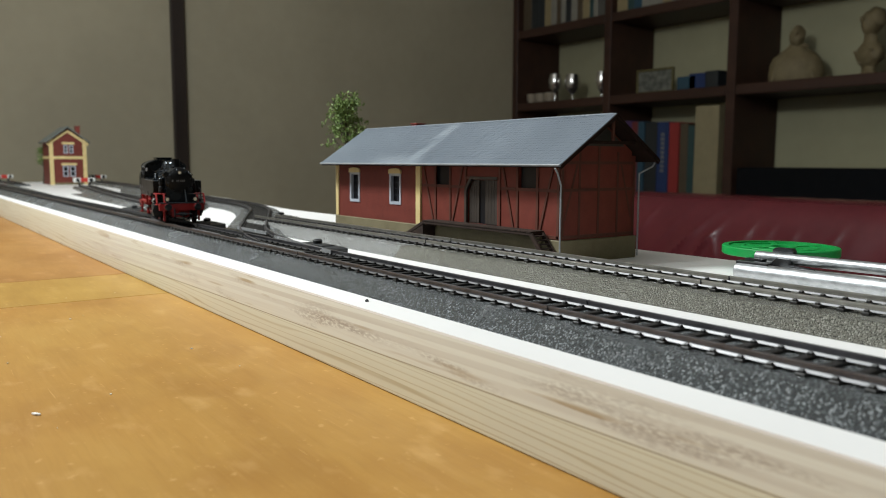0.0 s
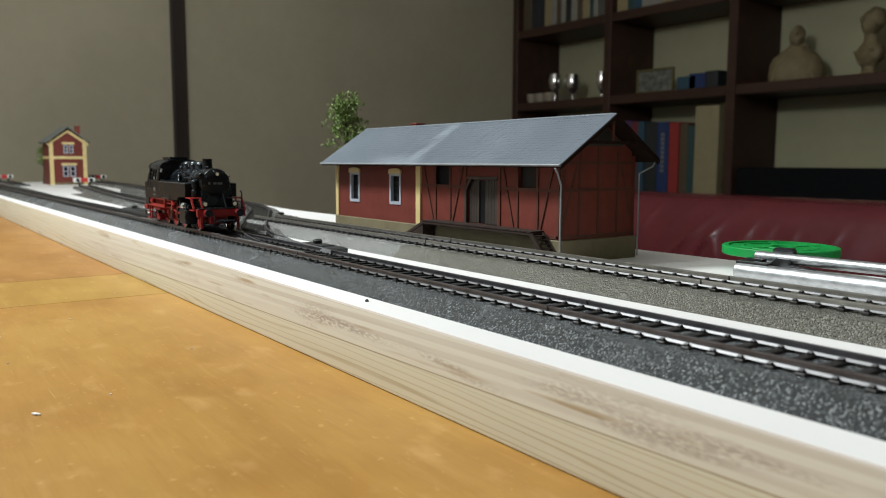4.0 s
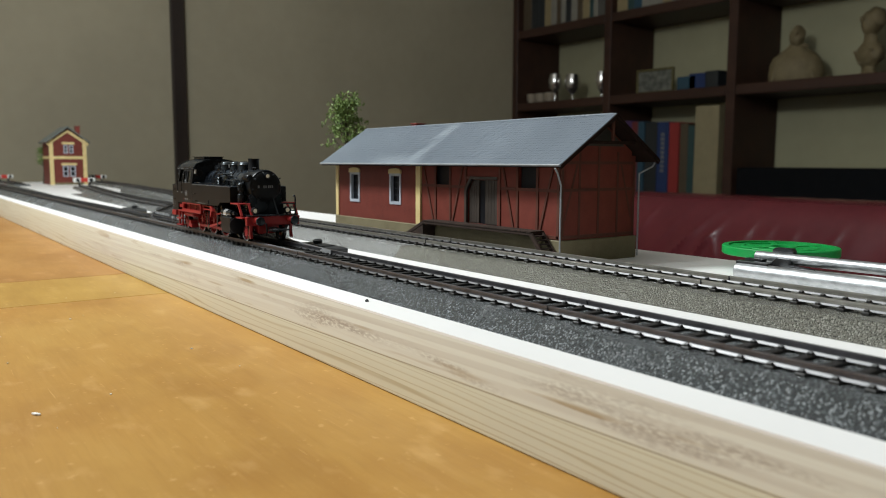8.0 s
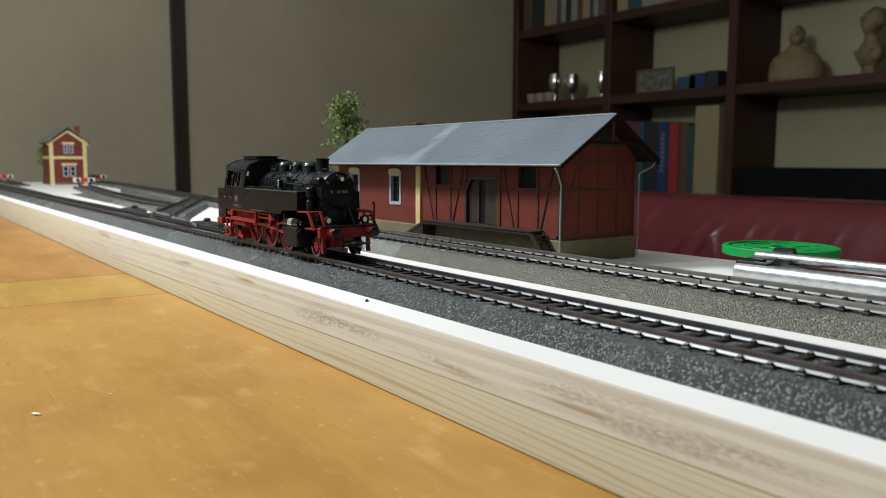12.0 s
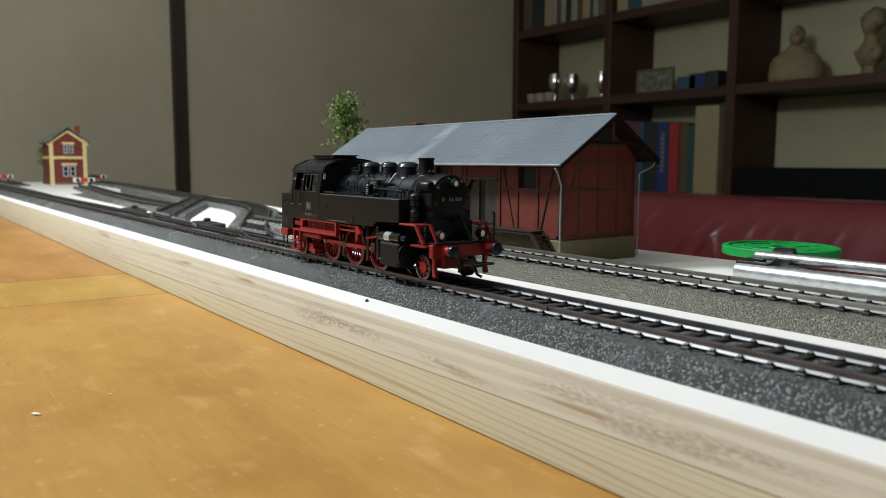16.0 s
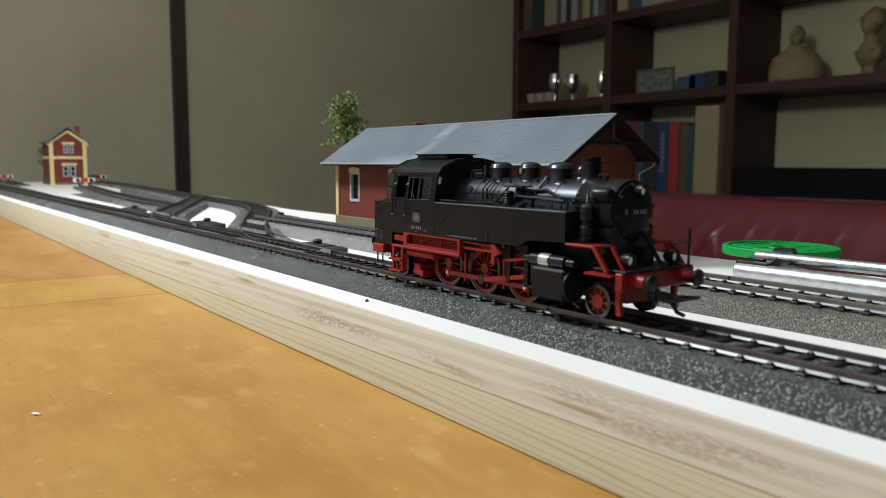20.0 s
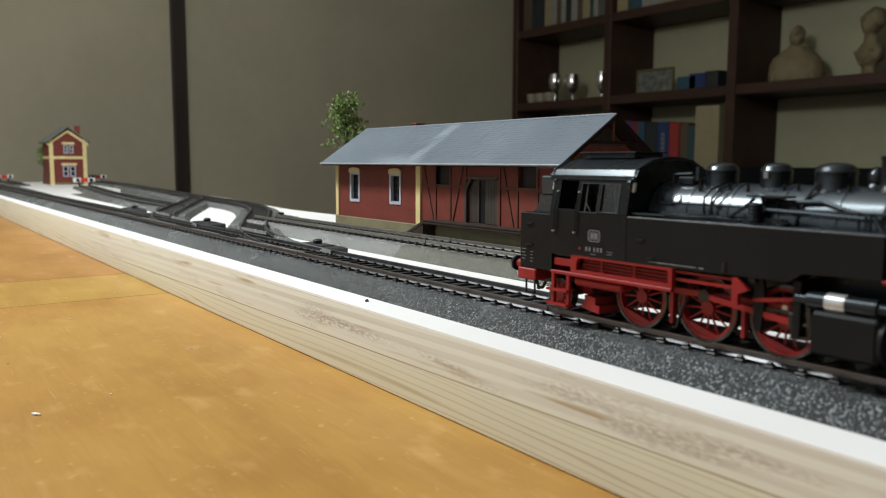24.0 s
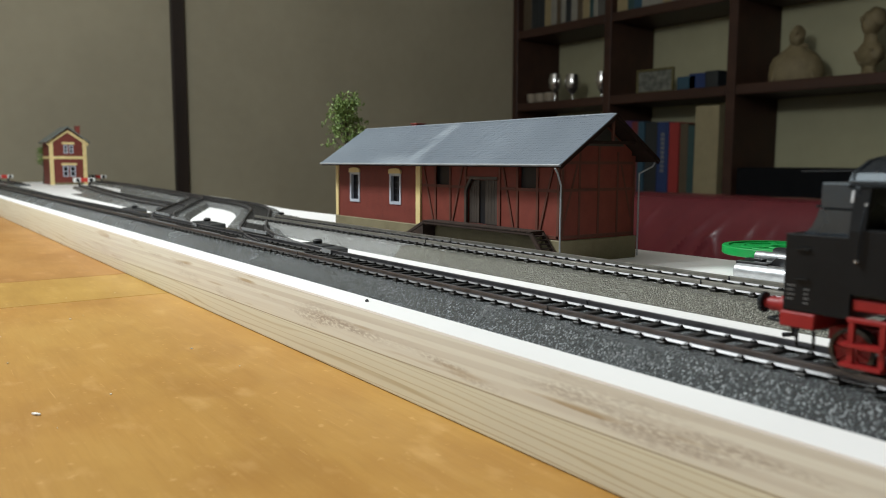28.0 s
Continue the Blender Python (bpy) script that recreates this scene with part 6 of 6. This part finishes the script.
for s in (-1, 1):
    lp("boiler_handrail", pipe(B(), [(33, s * 9.6, 34.2), (92, s * 9.6, 34.0), (98, s * 9.9, 34.2), (104, s * 9.8, 35.2)], 0.30, 6), "dome", "thin black handrail")
    for x in (38, 52, 66, 80, 96):
        lp("rail_knob", rod(B(), (x, s * 8.6, 33.9), (x, s * 9.8, 34.1), 0.35, seg=6), "black")
    lp("sand_pipe", pipe(B(), [(74.5, s * 4.5, 40), (73.5, s * 7.6, 36), (72.5, s * 9.4, 31), (72.4, s * 9.4, 29)], 0.42, 6), "black")
    lp("feed_pipe", pipe(B(), [(62, s * 6.9, 37.2), (70, s * 8.2, 35.8), (78, s * 7.8, 36.2), (83, s * 8.8, 34.8), (90, s * 9.4, 33.2), (93, s * 9.7, 28)], 0.5, 8), "gloss")
    lp("steam_pipe", pipe(B(), [(97.5, s * 9.2, 33), (98.5, s * 11.2, 29), (97, s * 12.2, 22)], 1.1, 10), "black")
    lp("check_valve", rod(B(), (71.8, s * 8.2, 34.0), (71.8, s * 9.6, 34.6), 1.3, 1.0, 14), "dome", "round valve body")
    lp("washout_plug", rod(B(), (39.0, s * 7.4, 35.0), (39.0, s * 8.0, 35.4), 1.1, 0.8, 14), "dome")
    if s < 0:
        lp("air_pump", lathe(B(), [(0, 0), (1.9, 0), (2.1, 0.4), (2.1, 2.0), (1.8, 2.2), (2.1, 2.4), (2.1, 4.4), (1.5, 4.9), (1.5, 6.0), (2.1, 6.6), (2.1, 8.2), (1.8, 8.4), (2.1, 8.6), (2.1, 10.4), (1.4, 11.2), (0, 11.6)], 18, Matrix.Translation((99.2, s * 11.8, 21.6))), "black", "black pump beside the smokebox")
        lp("pump_pipe", pipe(B(), [(99.2, s * 11.8, 33), (98.4, s * 10.6, 35.4), (96.5, s * 8.4, 37.0)], 0.45, 8), "black")
    lp("preheater", rod(B(), (94.0, s * 10.8, 22), (94.0, s * 10.8, 32), 1.6, seg=14), "black")
    for k in range(12):
        lp("tank_rivet", rod(B(), (34 + 5.2 * k, s * 16.95, 29.2), (34 + 5.2 * k, s * 17.12, 29.2), 0.16, seg=5), "black")
    for k in range(7):
        lp("cab_rivet", lean(rod(B(), (3 + 4.2 * k, s * 16.9, 40.2), (3 + 4.2 * k, s * 17.15, 40.2), 0.16, seg=5)), "steel")
    for k in range(9):
        lp("cab_rivet", lean(rod(B(), (29.4, s * 16.9, 20.5 + 2.2 * k), (29.4, s * 17.14, 20.5 + 2.2 * k), 0.15, seg=5)), "dirty_steel")
    lp("roof_gutter", box(B(), -0.2, 31.2, *sorted((s * 16.05, s * 15.6)), 40.6, 41.1), "gloss", "shiny rain strip")
    lp("reversing_rod", box(B(), 31, 70, *sorted((s * 10.4, s * 9.8)), 31.2, 31.9), "black")
    lp("boiler_rail", pipe(B(), [(66.0, s * 10.4, 34.0), (88.5, s * 10.4, 33.2)], 0.42, 8), "gloss", "long pipe beside the boiler")
    for x in (87.2, 89.6):
        lp("stanchion", rod(B(), (x, s * 10.4, 30.5), (x, s * 10.4, 34.2), 0.3, seg=6), "black")
    lp("tank_pipe", pipe(B(), [(53.6, s * 11, 30.8), (56.5, s * 11, 31.6), (61.2, s * 11, 34.6), (63.0, s * 10.6, 36.4)], 0.45, 6), "black")
    for x in (48.6, 50.8):
        lp("loop_pipe", pipe(B(), [(x + 1.6, s * 5.6, 39.2), (x + 0.4, s * 7.8, 38.0), (x - 0.4, s * 9.3, 35.8), (x, s * 9.8, 33.4), (x + 0.6, s * 10.0, 31.0)], 0.34, 6), "smokebox", "thin bent black pipe")
    lp("washout_ring", lathe(B(), [(0.95, 0), (1.3, 0), (1.3, 0.4), (0.95, 0.4), (0.95, 0)], 20, Matrix.Translation((39.0, s * 7.6, 35.2)) @ Matrix.Rotation(-s * 1.0, 4, "X")), "smokebox", "round washout cover")
    lp("walkway_pipe", pipe(B(), [(32, s * 13.5, 31), (46, s * 12.8, 31), (52, s * 11.4, 31.3), (60, s * 11.2, 31)], 0.4, 6), "dome")
    lp("lever_rod", pipe(B(), [(30.5, s * 15.2, 31.2), (36, s * 15.2, 31.3), (40.5, s * 14.6, 31.2)], 0.34, 6), "gloss", "bright lever rod")
    lp("running_board", box(B(), 61.6, 71.4, *sorted((s * 12.0, s * 7.4)), 36.7, 37.2, 0.1), "black")
    lp("ribbed_pump", lathe(B(), [(1.9, 30.3)] + [(1.9 if k % 2 else 1.5, 30.5 + 0.42 * k) for k in range(11)] + [(0, 35.0)], 16, Matrix.Translation((63.6, s * 10.9, 0.6))), "black", "small ribbed black pump")

# wheels
def driver_wheel(s, x):
    w = new("wheel")
    w.empty_display_size = 0.005
    w.parent = loco
    w["label"] = "red spoked driving wheel"
    turn = Matrix.Rotation(math.pi / 2, 4, "X")
    y = s * 10.2
    part("tyre", lathe(B(), [(7.9, -1.3), (8.5, -1.3), (8.6, -1.1), (8.6, 1.2), (7.9, 1.3), (7.9, -1.3)], 40, Matrix.Translation((0, y, 0)) @ turn), "dirty_steel", w, "dull steel tyre")
    part("rim", lathe(B(), [(7.1, -1.0), (7.86, -1.0), (7.86, 1.0), (7.1, 1.0), (7.1, -1.0)], 36, Matrix.Translation((0, y, 0)) @ turn), "red", w)
    part("hub", lathe(B(), [(0, -1.6), (1.5, -1.6), (1.8, -0.8), (1.8, 0.9), (0, 0.9)], 20, Matrix.Translation((0, y, 0)) @ (turn if s < 0 else Matrix.Rotation(-math.pi / 2, 4, "X"))), "red", w)
    for k in range(13):
        a = 2 * math.pi * k / 13
        part("spoke", rod(B(), (1.8 * math.cos(a), y, 1.8 * math.sin(a)), (7.3 * math.cos(a), y, 7.3 * math.sin(a)), 0.34, 0.24, 6), "red", w)
    cw = [(7.0 * math.cos(a), 7.0 * math.sin(a)) for a in [math.pi + d * 0.12 for d in range(-6, 7)]]
    part("counterweight", prism(B(), cw, y - 0.85, y + 0.85, "y"), "red", w, smooth=False)
    part("crank_boss", rod(B(), (3.8, y - 1.2 * (s < 0), 0), (3.8, y + 1.2 * (s > 0) + (0.001 if s < 0 else 0), 0), 1.5, seg=14), "red", w)
    part("crank_pin", rod(B(), (3.8, y, 0), (3.8, y + s * 3.2, 0), 0.7, seg=10), "steel", w)
    return w

def carrier_wheel(s, x):
    w = new("wheel")
    w.empty_display_size = 0.005
    w.parent = loco
    w["label"] = "small red carrying wheel"
    turn, y = Matrix.Rotation(math.pi / 2, 4, "X"), s * 9.8
    bright = "dirty_steel" if x < 50 else "bright_tyre"
    part("tyre", lathe(B(), [(4.0, -1.4), (4.8, -1.4), (4.9, -1.2), (4.9, 1.3), (4.0, 1.4), (4.0, -1.4)], 32, Matrix.Translation((0, y, 0)) @ turn), bright, w, "steel tyre")
    # front disc is near black to stand for unlit gaps between spokes
    part("disc", lathe(B(), [(0, -0.6), (3.95, -0.6), (3.95, 0.6), (0, 0.6)], 28, Matrix.Translation((0, y, 0)) @ turn), "red" if x < 50 else "dark", w)
    part("hub", rod(B(), (0, y - 1.3, 0), (0, y + 1.3, 0), 2.1 if x > 50 else 1.4, seg=20), "red", w)
    for k in range(9):
        a = 2 * math.pi * k / 9
        part("spoke", rod(B(), (1.0 * math.cos(a), y + s * 0.7, 1.0 * math.sin(a)), (4.0 * math.cos(a), y + s * 0.7, 4.0 * math.sin(a)), 0.4, seg=6), "red", w)
    return w

AXLES = (31.0, 51.7, 72.4)
drivers = [(driver_wheel(s, x), s, x) for s in (-1, 1) for x in AXLES]
carriers = [(carrier_wheel(s, x), s, x) for s in (-1, 1) for x in (0.0, 103.4)]
for x in AXLES:
    lp("axle", rod(B(), (x, -9, 8.6), (x, 9, 8.6), 1.2, seg=12), "dirty_steel")
for x in (0.0, 103.4):
    lp("axle", rod(B(), (x, -9, 4.9), (x, 9, 4.9), 0.9, seg=12), "dirty_steel")

side_rods, main_rods, crossheads = [], [], []
for s in (-1, 1):
    r = new("coupling_rod")
    r.parent = loco
    r["label"] = "red coupling rod"
    r.empty_display_size = 0.005
    ys = sorted((s * 12.0, s * 12.9))
    for a, b in zip(AXLES, AXLES[1:]):
        part("bar", beam(B(), (a + 1.2, 0), (b - 1.2, 0), 0.75, *ys), "red", r, smooth=False)
    for a in AXLES:
        part("rod_end", rod(B(), (a, ys[0] - 0.1, 0), (a, ys[1] + 0.1, 0), 1.5, seg=16), "red", r)
        part("pin_cap", rod(B(), (a, s * 12.9, 0), (a, s * 13.4, 0), 0.7, seg=10), "steel", r)
    side_rods.append((r, s))
    m = new("connecting_rod")
    m.parent = loco
    m["label"] = "red connecting rod"
    m.empty_display_size = 0.005
    ym = sorted((s * 13.6, s * 14.4))
    part("bar", beam(B(), (1.2, 0), (24.0, 0), 0.7, *ym), "red", m, smooth=False)
    part("rod_end", rod(B(), (0, ym[0] - 0.1, 0), (0, ym[1] + 0.1, 0), 1.6, seg=16), "motion_dark", m)
    main_rods.append((m, s))
    c = new("crosshead")
    c.parent = loco
    c["label"] = "steel crosshead and piston rod"
    c.empty_display_size = 0.005
    part("block", box(B(), -1.6, 1.6, *sorted((s * 14.6, s * 12.4)), -1.5, 2.4, 0.2), "motion_dark", c)
    part("piston_rod", rod(B(), (1.5, s * 13.3, 0), (11, s * 13.3, 0), 0.45, seg=8), "steel", c)
    crossheads.append((c, s))


# ---- what moves ----
def track_y(x):
    """The plan of the line the locomotive runs on: the branch curve, then straight."""
    return 0.0 if x > -548 else 480.0 - math.sqrt(480.0 ** 2 - (x + 548) ** 2)

TIMES = (0.0, 1.0, 3.0, 6.0, 8.0, 11.0, 17.0, 20.0, 24.0, 28.0)
FRONT = (-575.0, -556.0, -517.5, -459.0, -418.5, -354.0, -220.3, -153.6, -65.2, 22.4)

def front_at(t):
    """Place of the front carrying axle, by a smooth cubic through the timed marks."""
    k = max(0, min(len(TIMES) - 2, sum(1 for q in TIMES if q <= t) - 1))
    def slope(j):
        a, b = max(0, j - 1), min(len(TIMES) - 1, j + 1)
        return (FRONT[b] - FRONT[a]) / (TIMES[b] - TIMES[a])
    h = TIMES[k + 1] - TIMES[k]
    u = (t - TIMES[k]) / h
    return ((2 * u ** 3 - 3 * u ** 2 + 1) * FRONT[k] + (u ** 3 - 2 * u ** 2 + u) * h * slope(k)
            + (3 * u ** 2 - 2 * u ** 3) * FRONT[k + 1] + (u ** 3 - u ** 2) * h * slope(k + 1))

def motions():
    body, steps = [], [0.2 * k for k in range(141)]
    for t in steps:
        xf = front_at(t)
        yf, xr = track_y(xf), xf - 103.4
        yr = track_y(xr)
        a = math.atan2(yf - yr, xf - xr)
        body.append((t, Matrix.Translation(((xf - 103.4 * math.cos(a)) / 1000, (yf - 103.4 * math.sin(a)) / 1000, 0)) @ Matrix.Rotation(a, 4, "Z")))
    walk(loco, body)
    def angle(t, r):
        return (front_at(t) - FRONT[0]) / r
    def put(x, y, z, turn):
        return Matrix.Translation((x / 1000, y / 1000, z / 1000)) @ Matrix.Rotation(turn, 4, "Y")
    def phase(t, s):
        return PHASE + angle(t, 8.6) + (math.pi / 2 if s > 0 else 0)
    for w, s, x in drivers:
        walk(w, [(t, put(x, 0, 8.6, phase(t, s))) for t in steps])
    for w, s, x in carriers:
        walk(w, [(t, put(x, 0, 4.9, angle(t, 4.9))) for t in steps])
    for r, s in side_rods:
        walk(r, [(t, put(3.8 * math.cos(phase(t, s)), 0, 8.6 - 3.8 * math.sin(phase(t, s)), 0)) for t in steps])
    for (m, s), (c, _) in zip(main_rods, crossheads):
        rows_m, rows_c = [], []
        for t in steps:
            p = phase(t, s)
            px, pz = AXLES[1] + 3.8 * math.cos(p), 8.6 - 3.8 * math.sin(p)
            dx = math.sqrt(24.0 ** 2 - (9.2 - pz) ** 2)
            rows_m.append((t, put(px, 0, pz, -math.atan2(9.2 - pz, dx))))
            rows_c.append((t, put(px + dx, 0, 9.2, 0)))
        walk(m, rows_m)
        walk(c, rows_c)

PHASE = 2.275
motions()
